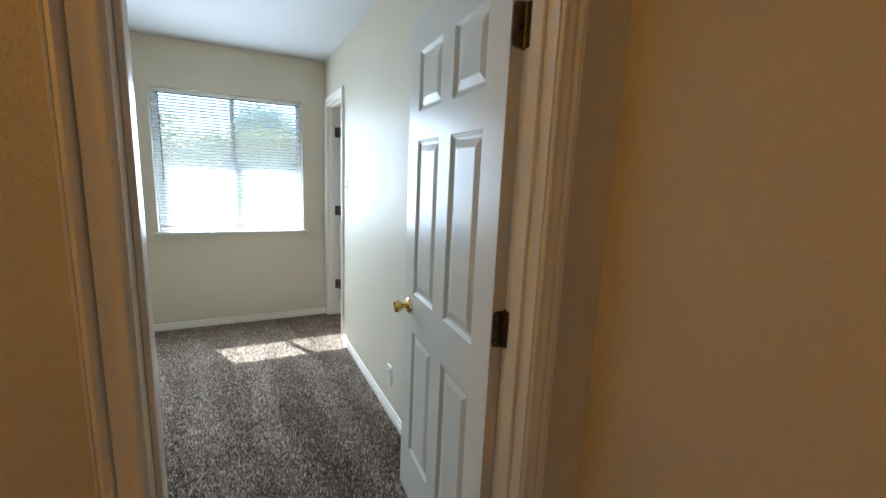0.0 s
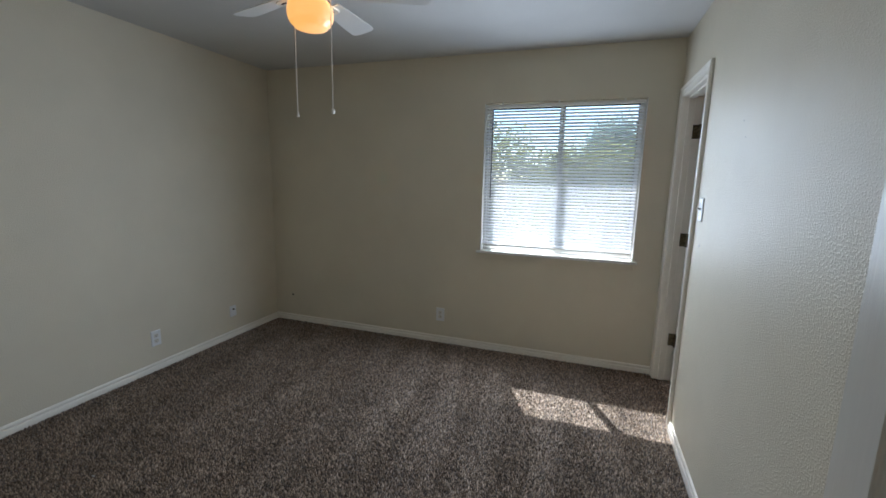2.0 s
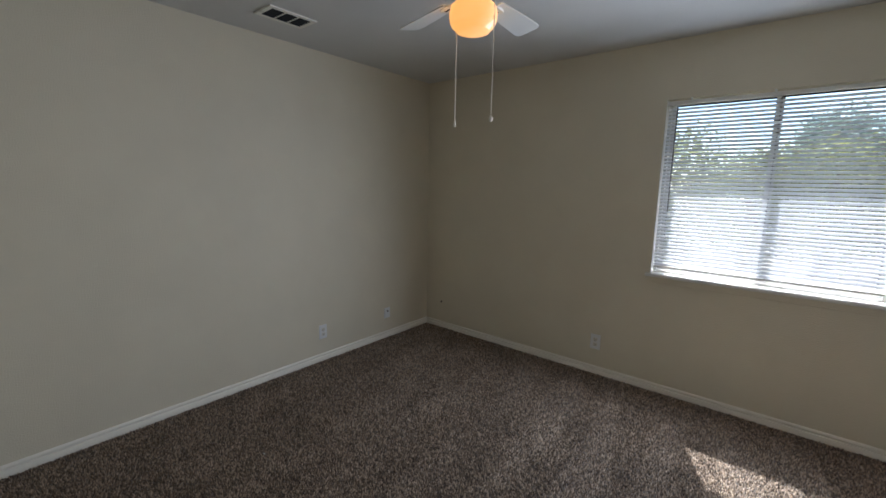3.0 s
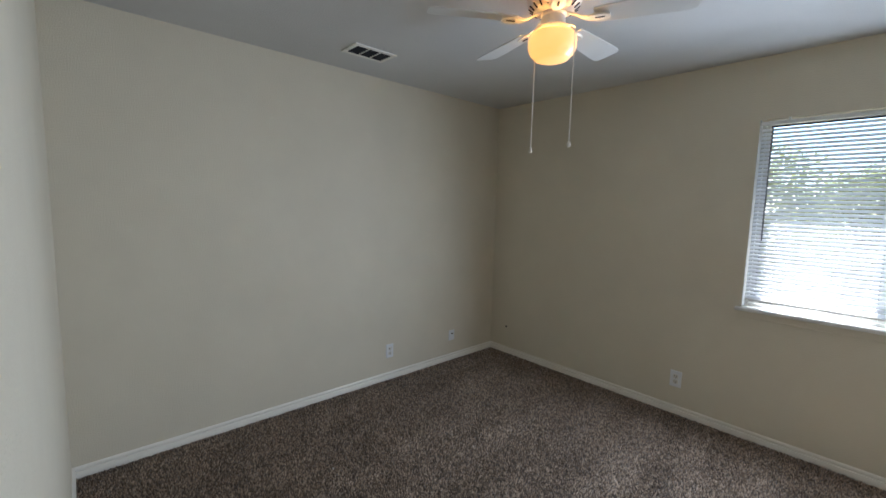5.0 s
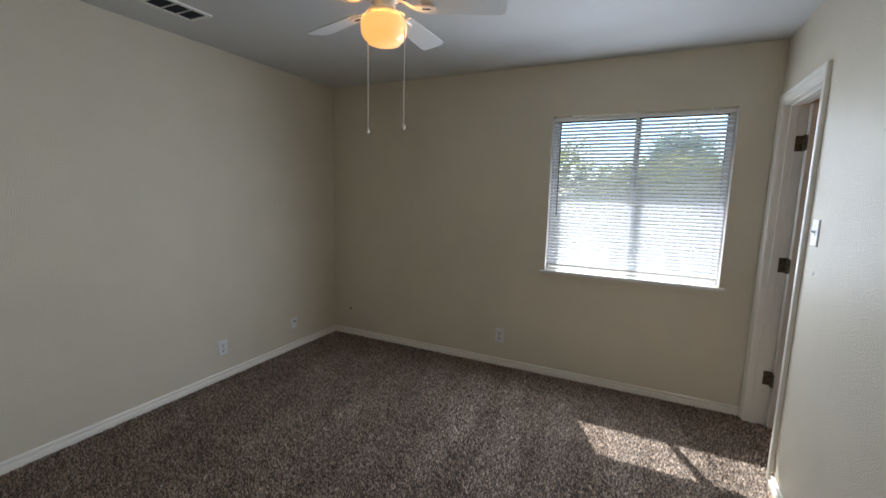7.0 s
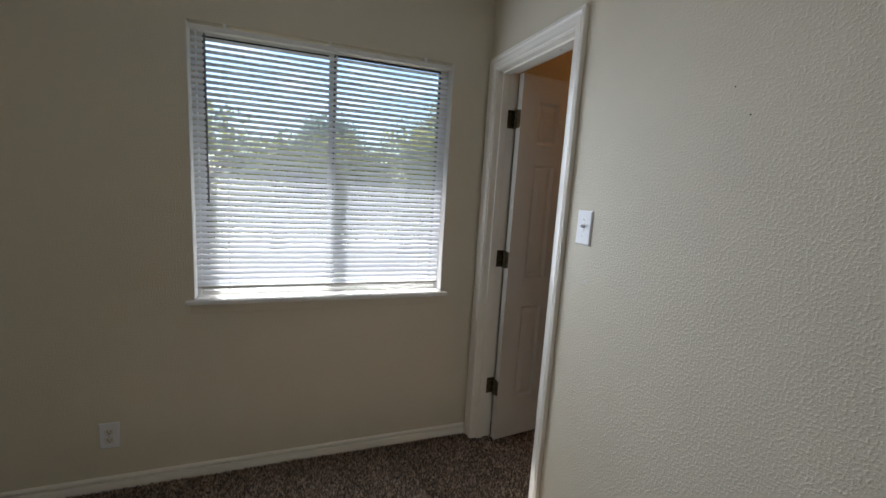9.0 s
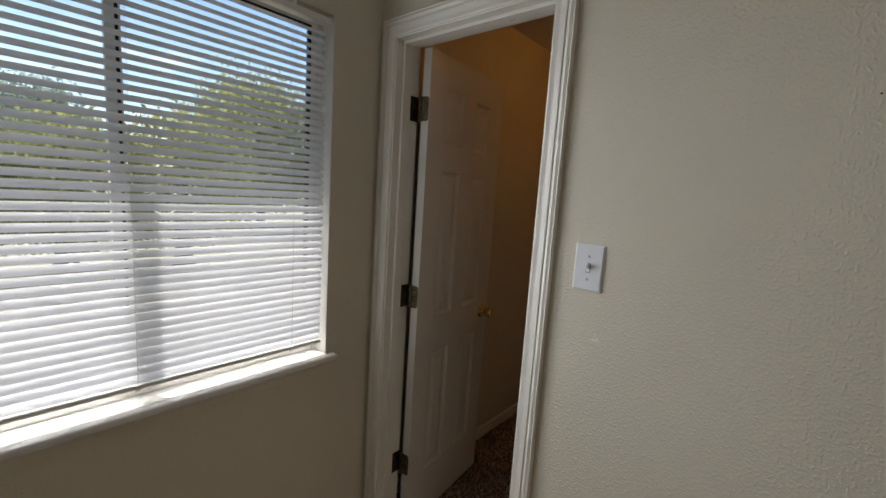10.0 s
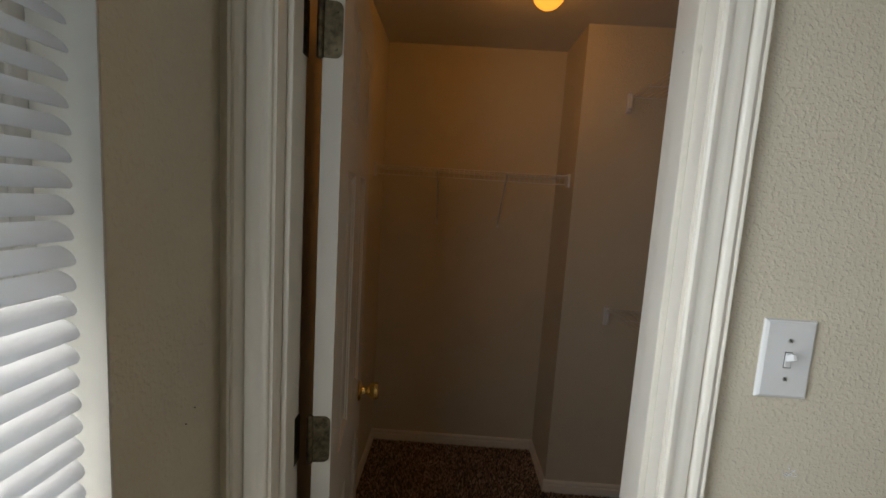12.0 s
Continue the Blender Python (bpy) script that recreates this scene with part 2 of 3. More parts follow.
structure("wall_north", boxes((WEST - 0.12, WX0, 0, 0.145, -0.1, 2.6), (WX1, 0.115, 0, 0.145, -0.1, 2.6), (WX0, WX1, 0, 0.145, WZ1, 2.6), (WX0, WX1, 0, 0.145, -0.1, WZ0 - 0.022)),
          WALL, "warm off-white painted wall with orange-peel texture", "wall")
structure("wall_east", boxes((0, 0.115, SOUTH, CY0 - 0.018, -0.1, 2.6), (0, 0.115, CY1 + 0.018, 0, -0.1, 2.6), (0, 0.115, CY0 - 0.018, CY1 + 0.018, HEAD + 0.018, 2.6)),
          WALL, "warm off-white painted wall with orange-peel texture", "wall")
structure("wall_west", boxes((WEST - 0.12, WEST, HALL_Y, 0, -0.1, 2.6)), WALL, "bare warm off-white painted wall", "wall")
structure("wall_south", boxes((WEST, DX0 - 0.018, HALL_Y, SOUTH, -0.1, 2.6), (DX1 + 0.018, 0.17, HALL_Y, SOUTH, -0.1, 2.6), (DX0 - 0.018, DX1 + 0.018, HALL_Y, SOUTH, HEAD + 0.018, 2.6)),
          WALL, "off-white painted wall with a doorway", "wall")
for side, row in (("wall_hall_east", (HALL_E, HALL_E + 0.12, HALL_S, HALL_Y, -0.1, 2.6)), ("wall_hall_south", (HALL_W, HALL_E + 0.12, HALL_S - 0.12, HALL_S, -0.1, 2.6)),
                  ("wall_hall_west", (HALL_W - 0.12, HALL_W, HALL_S - 0.12, HALL_Y, -0.1, 2.6))):
    structure(side, boxes(row), HALL_WALL, "plain painted hallway wall in warm lamp light", "wall")
for side, row in (("wall_closet_north", (0.115, CB + 0.12, CN, CN + 0.125, -0.1, 2.6)), ("wall_closet_back", (CB, CB + 0.12, -0.95, CN, -0.1, 2.6)),
                  ("wall_closet_jog", (CJ, CB + 0.12, CS, -0.95, -0.1, 2.6)), ("wall_closet_south", (0.115, CB + 0.12, CS - 0.12, CS, -0.1, 2.6))):
    structure(side, boxes(row), WALL, "off-white painted closet wall in amber lamp light", "wall")
structure("ceiling", boxes((WEST, 0, SOUTH, 0, HIGH, HIGH + 0.1)), CEIL, "white textured bedroom ceiling", "ceiling")
structure("ceiling_hall", boxes((HALL_W, HALL_E, HALL_S, HALL_Y, HIGH, HIGH + 0.1)), CEIL, "white hallway ceiling", "ceiling")
structure("ceiling_closet", boxes((0.115, CB, CS, CN, CH, CH + 0.1)), CEIL, "white closet ceiling", "ceiling")
structure("floor", boxes((WEST - 0.1, CB + 0.1, HALL_S - 0.1, 0.15, -0.12, -0.013)), BACKING, "brown carpet backing laid through the rooms", "floor")


# ---- trim ----
CASING = ((0.0, 0.0), (0.0, 0.0080), (0.003, 0.0105), (0.012, 0.0110), (0.014, 0.0102), (0.024, 0.0110), (0.030, 0.0128), (0.0345, 0.0128), (0.0355, 0.0065), (0.0368, 0.0065),
          (0.0376, 0.0095), (0.0386, 0.0070), (0.0400, 0.0125), (0.044, 0.0168), (0.049, 0.0182), (0.0545, 0.0162), (0.0556, 0.0140), (0.0570, 0.0165), (0.060, 0.0172), (0.062, 0.0130), (0.062, 0.0))


def casing(name, place, a, b, top, label, left=True, right=True):
    """Three mitred lengths of moulding round an opening from a to b; place(s, d, z) gives the world point."""
    root = thing(name, Matrix.Identity(4), label, "trim")
    tagged(root, kind="structure")
    g = 0.005
    if left:
        part("side_casing", prism(bmesh.new(), [place(a - g - u, v, 0) for u, v in CASING], [place(a - g - u, v, top + g + u) for u, v in CASING]), TRIM, root, smooth=35)
    if right:
        part("side_casing", prism(bmesh.new(), [place(b + g + u, v, 0) for u, v in CASING], [place(b + g + u, v, top + g + u) for u, v in CASING]), TRIM, root, smooth=35)
    part("head_casing", prism(bmesh.new(), [place(a - g - u, v, top + g + u) for u, v in CASING], [place(b + g + u, v, top + g + u) for u, v in CASING]), TRIM, root, smooth=35)
    return root


casing("trim_closet", lambda s, d, z: (-d, s, z), CY0, CY1, HEAD, "white moulded casing round the closet doorway")
casing("trim_closet_inner", lambda s, d, z: (0.115 + d, s, z), CY0, CY1, HEAD, "white moulded casing on the closet side")
casing("trim_door", lambda s, d, z: (s, SOUTH + d, z), DX0, DX1, HEAD, "white moulded casing round the bedroom doorway")
hall_trim = casing("trim_door_hall", lambda s, d, z: (s, HALL_Y - d, z), DX0, DX1, HEAD, "white moulded casing on the hallway side")


def caulk_crack():
    """A thin open seam between the hall casing and the wall, wandering a little."""
    rnd = random.Random(3)
    bm = bmesh.new()
    pts = [Vector((DX0 - 0.068 + rnd.uniform(-0.0012, 0.0012), HALL_Y - 0.0004, 0.06 + 0.055 * i)) for i in range(37)]
    for p, q in zip(pts, pts[1:]):
        rod(bm, p, q, rnd.uniform(0.0009, 0.0017), 5)
    part("caulk_crack", bm, SLOT, hall_trim, "dark open crack in the caulk")


caulk_crack()


def jamb(name, place, a, b, d0, d1, stop0, stop1, label):
    """Jamb boards with stops; place(s0, s1, d0, d1, z0, z1) gives a box row."""
    root = thing(name, Matrix.Identity(4), label, "door frame")
    tagged(root, kind="structure")
    part("jamb_board", boxes(place(a - 0.018, a, d0, d1, 0, HEAD)), TRIM, root)
    part("jamb_board", boxes(place(b, b + 0.018, d0, d1, 0, HEAD)), TRIM, root)
    part("head_board", boxes(place(a - 0.018, b + 0.018, d0, d1, HEAD, HEAD + 0.018)), TRIM, root)
    part("door_stop", boxes(place(a, a + 0.011, stop0, stop1, 0, HEAD - 0.011) + (0.002,)), TRIM, root)
    part("door_stop", boxes(place(b - 0.011, b, stop0, stop1, 0, HEAD - 0.011) + (0.002,)), TRIM, root)
    part("door_stop", boxes(place(a, b, stop0, stop1, HEAD - 0.011, HEAD) + (0.002,)), TRIM, root)
    return root


jamb("door_frame_bedroom", lambda s0, s1, d0, d1, z0, z1: (s0, s1, d0, d1, z0, z1), DX0, DX1, HALL_Y - 0.001, SOUTH + 0.001, -3.385, -3.342, "white painted bedroom door frame with stops")
jamb("door_frame_closet", lambda s0, s1, d0, d1, z0, z1: (d0, d1, s0, s1, z0, z1), CY0, CY1, -0.001, 0.116, 0.030, 0.070, "white painted closet door frame with stops")

BASE = ((0.0, -0.012), (0.0145, -0.012), (0.0145, 0.026), (0.0125, 0.029), (0.0030, 0.0300), (0.0030, 0.038), (0.0105, 0.0395), (0.0115, 0.045), (0.0085, 0.052), (0.003, 0.056), (0.0, 0.056))


def baseboard(p, q, normal):
    """A moulded length from p to q on the floor, standing off the wall along normal."""
    n = Vector((*normal, 0))
    ends = [[Vector((*e, z)) + n * d for d, z in BASE] for e in (p, q)]
    return prism(bmesh.new(), *ends)


for p, q, n in (((WEST, -0.0), (-0.0, -0.0), (0, -1)), ((WEST, SOUTH), (WEST, 0.0), (1, 0)), ((0, SOUTH + 0.02), (0, CY0 - 0.067), (-1, 0)),
                ((WEST, SOUTH), (DX0 - 0.067, SOUTH), (0, 1)), ((0.115, CN), (CB, CN), (0, -1)), ((CB, -0.95), (CB, CN), (-1, 0)), ((CJ, -0.95), (CB, -0.95), (0, 1)),
                ((CJ, CS), (CJ, -0.937), (-1, 0)), ((HALL_E, HALL_S), (HALL_E, HALL_Y), (-1, 0)), ((HALL_W, HALL_Y), (DX0 - 0.067, HALL_Y), (0, -1))):
    structure("baseboard", baseboard(p, q, n), TRIM, "narrow white moulded baseboard", "baseboard", smooth=35)


# ---- window ----
def build_window():
    root = thing("window_1", Matrix.Identity(4), "white vinyl sliding window with two panes in a drywall reveal", "window")
    tagged(root, kind="structure")
    y0, y1 = 0.07, 0.14
    f, h = 0.020, 0.012
    part("window_frame", boxes((WX0, WX0 + f, y0, y1, WZ0, WZ1, 0.003), (WX1 - f, WX1, y0, y1, WZ0, WZ1, 0.003), (WX0 + f, WX1 - f, y0, y1, WZ0, WZ0 + f, 0.003), (WX0 + f, WX1 - f, y0, y1, WZ1 - h, WZ1, 0.003)), FRAME, root)
    mid = -0.795
    s = 0.022
    for a, b, ya, yb in ((WX0 + f, mid + 0.02, 0.104, 0.126), (mid - 0.02, WX1 - f, 0.076, 0.098)):
        za, zb = WZ0 + f, WZ1 - h
        sash = part("sash", boxes((a, a + s, ya, yb, za, zb, 0.002), (b - s, b, ya, yb, za, zb, 0.002), (a + s, b - s, ya, yb, za, za + s, 0.002), (a + s, b - s, ya, yb, zb - 0.016, zb, 0.002)), FRAME, root)
        w = 0.007
        part("gasket", boxes((a + s, a + s + w, ya - 0.001, yb - 0.003, za + s, zb - 0.016), (b - s - w, b - s, ya - 0.001, yb - 0.003, za + s, zb - 0.016),
                             (a + s + w, b - s - w, ya - 0.001, yb - 0.003, za + s, za + s + w), (a + s + w, b - s - w, ya - 0.001, yb - 0.003, zb - 0.016 - w, zb - 0.016)), BLACK, sash, "black rubber glazing gasket")
        pane = part("pane", boxes((a + s + 0.003, b - s - 0.003, (ya + yb) / 2 - 0.002, (ya + yb) / 2 + 0.002, za + s, zb - 0.016)), GLASS, sash, "clear glass pane")
        pane.visible_shadow = False
    part("latch", boxes((mid - 0.014, mid + 0.008, 0.064, 0.076, 1.44, 1.50, 0.003)), FRAME, root)
    part("reveal_side", boxes((WX0 - 0.001, WX0 + 0.002, 0.0, y0, WZ0, WZ1)), FRAME, root)
    part("reveal_side", boxes((WX1 - 0.002, WX1 + 0.001, 0.0, y0, WZ0, WZ1)), FRAME, root)
    return root


build_window()


def build_sill():
    bm = bmesh.new()
    box(bm, WX0, WX1, -0.002, 0.072, WZ0 - 0.022, WZ0)
    box(bm, WX0 - 0.030, WX1 + 0.030, -0.034, 0.0, WZ0 - 0.022, WZ0, 0.006, 3)
    sill = structure("window_sill", bm, SILL, "glossy white painted window sill board", "sill", smooth=40)
    structure("window_apron", box(bmesh.new(), WX0 - 0.012, WX1 + 0.012, -0.011, 0.001, WZ0 - 0.066, WZ0 - 0.022, 0.003), WALL, "narrow painted apron under the sill", "trim", parent=None)
    return sill


build_sill()


def slat_mesh(length, width, crown, thick):
    """A shallow curved strip along x, its crown up, its ends rounded off."""
    bm = bmesh.new()
    n = 7
    ring = []
    for i in range(n):
        u = -1 + 2 * i / (n - 1)
        ring.append((u * width / 2, crown * (1 - u * u)))
    ring += [(u, v - thick) for u, v in reversed(ring)]
    rows = []
    for x, k in ((-length / 2, 0.62), (-length / 2 + 0.0022, 0.86), (-length / 2 + 0.006, 1.0), (length / 2 - 0.006, 1.0), (length / 2 - 0.0022, 0.86), (length / 2, 0.62)):
        rows.append([bm.verts.new((x, u * k, v)) for u, v in ring])
    m = len(ring)
    for a, b in zip(rows, rows[1:]):
        for i in range(m):
            bm.faces.new((a[i], a[(i + 1) % m], b[(i + 1) % m], b[i]))
    bm.faces.new(rows[0][::-1])
    bm.faces.new(rows[-1])
    return bm


def build_blind():
    y = 0.017
    x0, x1 = WX0 + 0.012, WX1 - 0.021
    mid = (x0 + x1) / 2
    root = thing("mini_blind", Matrix.Translation((mid, y, WZ0)), "white vinyl mini blind lowered with half-open tilted slats", "window blind")
    w = x1 - x0
    top = WZ1 - WZ0
    part("head_rail", boxes((-w / 2, w / 2, -0.017, 0.018, top - 0.034, top - 0.018, 0.003)), FRAME, root)
    part("valance", boxes((-w / 2 - 0.004, w / 2 + 0.004, -0.024, -0.019, top - 0.036, top - 0.016, 0.002)), FRAME, root)
    for cx in (-0.45, -0.02, 0.44):
        part("valance_clip", boxes((cx, cx + 0.012, -0.029, -0.014, top - 0.018, top + 0.0005, 0.001)), FRAME, root)
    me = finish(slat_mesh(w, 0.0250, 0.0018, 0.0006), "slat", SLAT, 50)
    pitch, low = 0.0245, 0.072
    count = int((top - 0.040 - low) / pitch) + 1
    rnd = random.Random(4)
    for i in range(count):
        s = new("slat", me)
        s.parent = root
        s.matrix_basis = Matrix.Translation((rnd.uniform(-0.0012, 0.0012), 0, low + i * pitch)) @ Matrix.Rotation(radians(TILT + rnd.uniform(-1.3, 1.3)), 4, "X") @ Matrix.Rotation(radians(rnd.uniform(-0.05, 0.05)), 4, "Y")
    part("bottom_rail", boxes((-w / 2, w / 2, -0.013, 0.013, 0.046, 0.059, 0.004)), FRAME, root, smooth=40)
    for cx in (-w / 2 + 0.135, 0.02, w / 2 - 0.115):
        bm = bmesh.new()
        for dy in (-0.0125, 0.0125):
            rod(bm, (cx, dy, 0.05), (cx, dy, top - 0.03), 0.0006, 5)
        for i in range(count):
            z = low + i * pitch
            rod(bm, (cx, -0.0115, z - 0.009), (cx, 0.0115, z + 0.006), 0.0004, 4)
        part("ladder_cord", bm, CORD, root)
        part("cord_plug", boxes((cx - 0.008, cx + 0.008, -0.016, 0.004, 0.043, 0.060, 0.003)), FRAME, root)
    bm = rod(bmesh.new(), (-w / 2 + 0.058, -0.030, top - 0.05), (-w / 2 + 0.060, -0.033, top - 0.75), 0.0042, 6)
    part("tilt_wand", bm, material("wand_clear", (0.20, 0.21, 0.23), 0.2), root, "grey plastic tilt wand")
    return root


TILT = 47.0
build_blind()


# ---- doors ----
RINGS = ((0.0, 0.0), (0.003, 0.0030), (0.007, 0.0042), (0.010, 0.0070), (0.0155, 0.0088), (0.020, 0.0088), (0.044, 0.0028), (0.047, 0.0024))


def panel_mesh(w, h, t):
    """A raised panel with its sticking, w by h, facing -y, its sides set into the leaf."""
    bm = bmesh.new()
    loops = []
    for i, d in RINGS:
        loops.append([bm.verts.new((x, d, z)) for x, z in ((i, i), (w - i, i), (w - i, h - i), (i, h - i))])
    for a, b in zip(loops, loops[1:]):
        for k in range(4):
            bm.faces.new((a[k], a[(k + 1) % 4], b[(k + 1) % 4], b[k]))
    bm.faces.new(loops[-1])
    back = [bm.verts.new((x, t / 2 - 0.001, z)) for x, z in ((0, 0), (w, 0), (w, h), (0, h))]
    for k in range(4):
        bm.faces.new((back[k], back[(k + 1) % 4], loops[0][(k + 1) % 4], loops[0][k]))
    bm.faces.new(back)
    return bm


KNOB = ((0.0, 0.0), (0.031, 0.0), (0.0325, 0.003), (0.030, 0.007), (0.022, 0.010), (0.014, 0.013), (0.0115, 0.020), (0.0125, 0.028), (0.018, 0.034), (0.0245, 0.042),
        (0.0265, 0.051), (0.0262, 0.059), (0.0235, 0.0635), (0.019, 0.0645), (0.017, 0.0615), (0.009, 0.0605), (0.0, 0.0605))


def hinge_leaf(w, h, t):
    """A plate with two rounded corners, from x = 0 out to w, centred on z = 0."""
    r = 0.012
    pts = [(0, -h / 2), (w - r, -h / 2)]
    pts += [(w - r + r * math.sin(a), -h / 2 + r - r * math.cos(a)) for a in (0.4, 0.8, 1.2, 1.5708)]
    pts += [(w - r + r * math.cos(a), h / 2 - r + r * math.sin(a)) for a in (0.0, 0.4, 0.8, 1.2, 1.5708)]
    pts += [(0, h / 2)]
    return prism(bmesh.new(), [(x, 0, z) for x, z in pts], [(x, t, z) for x, z in pts])


def six_panel_door(name, m, W, H, pin_face, label, knob_z, hinge_z, jamb_box, tall):
    """A leaf from its hinge edge along +x, faces at y = 0 and y = t. pin_face: the y of the hinge pin's face."""
    t = 0.035
    root = thing(name, m, label, "door")
    st, mu = 0.112, 0.100
    pw = (W - 2 * st - mu) / 2
    cols = ((st, st + pw), (st + pw + mu, W - st))
    k = H / 2.02
    rows = ((0.235 * k, 0.790 * k), (0.952 * k, 1.570 * k), (1.678 * k, 1.895 * k))
    bm = bmesh.new()
    zs = [0.0] + [v for r in rows for v in r] + [H]
    for a, b in zip(zs[::2], zs[1::2]):
        box(bm, 0, W, 0, t, a, b)
    for a, b in rows:
        box(bm, 0, st, 0, t, a, b)
        box(bm, st + pw, st + pw + mu, 0, t, a, b)
        box(bm, W - st, W, 0, t, a, b)
    bmesh.ops.remove_doubles(bm, verts=bm.verts, dist=1e-5)
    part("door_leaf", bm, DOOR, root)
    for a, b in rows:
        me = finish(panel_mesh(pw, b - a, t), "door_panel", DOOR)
        for c, d in cols:
            p = new("door_panel", me)
            p.parent = root
            p.matrix_basis = Matrix.Translation((c, 0, a))
            p = new("door_panel", me)
            p.parent = root
            p.matrix_basis = Matrix.Translation((d, t, a)) @ Matrix.Rotation(math.pi, 4, "Z")
    for y, ax in ((0.0, 90), (t, -90)):
        bm = lathe(bmesh.new(), KNOB, 28, Matrix.Translation((W - 0.062, y, knob_z)) @ Matrix.Rotation(radians(ax), 4, "X"))
        part("door_knob", bm, BRASS, root, "polished brass door knob", 40)
    part("latch_plate", boxes((W - 0.001, W + 0.0015, t / 2 - 0.012, t / 2 + 0.012, knob_z - 0.028, knob_z + 0.028, 0.0008)), BRASS, root, "brass latch plate")
    side = 1 if pin_face > 0 else -1
    for z in hinge_z:
        h = part("hinge", lathe(bmesh.new(), [(0, -tall / 2 - 0.003), (0.0035, -tall / 2 - 0.003), (0.0062, -tall / 2), (0.0062, tall / 2), (0.0035, tall / 2 + 0.003), (0, tall / 2 + 0.003)], 12,
                                Matrix.Translation((-0.003, pin_face + side * 0.004, z))), BRONZE, root, "dark bronze butt hinge", 40)
        leaf = hinge_leaf(0.033, tall, 0.0022)
        bmesh.ops.transform(leaf, matrix=Matrix.Translation((-0.0024, pin_face, z)) @ Matrix.Rotation(radians(90 if pin_face == 0 else -90), 4, "Z"), verts=leaf.verts)
        part("leaf_plate", leaf, BRONZE, h)
        x0, x1, y0, y1 = jamb_box
        jl = boxes((x0, x1, y0, y1, 0.012 + z - tall / 2, 0.012 + z + tall / 2, 0.0008))
        bmesh.ops.transform(jl, matrix=m.inverted(), verts=jl.verts)
        part("jamb_plate", jl, BRONZE, h)
        for dz in (-0.03, 0.0, 0.03):
            dx = 0.012 if dz == 0 else 0.022
            dy = dx if pin_face == 0 else pin_face - dx
            part("screw", rod(bmesh.new(), (-0.0022, dy, z + dz), (-0.0034 - 0.0016, dy, z + dz), 0.0038, 8), BRONZE, h)
    return root


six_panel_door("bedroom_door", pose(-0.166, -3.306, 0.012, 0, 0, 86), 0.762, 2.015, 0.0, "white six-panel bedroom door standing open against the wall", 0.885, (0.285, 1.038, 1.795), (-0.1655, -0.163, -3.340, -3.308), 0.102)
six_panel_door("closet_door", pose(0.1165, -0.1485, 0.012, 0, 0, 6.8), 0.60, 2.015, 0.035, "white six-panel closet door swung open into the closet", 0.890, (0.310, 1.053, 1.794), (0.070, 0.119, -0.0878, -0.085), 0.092)


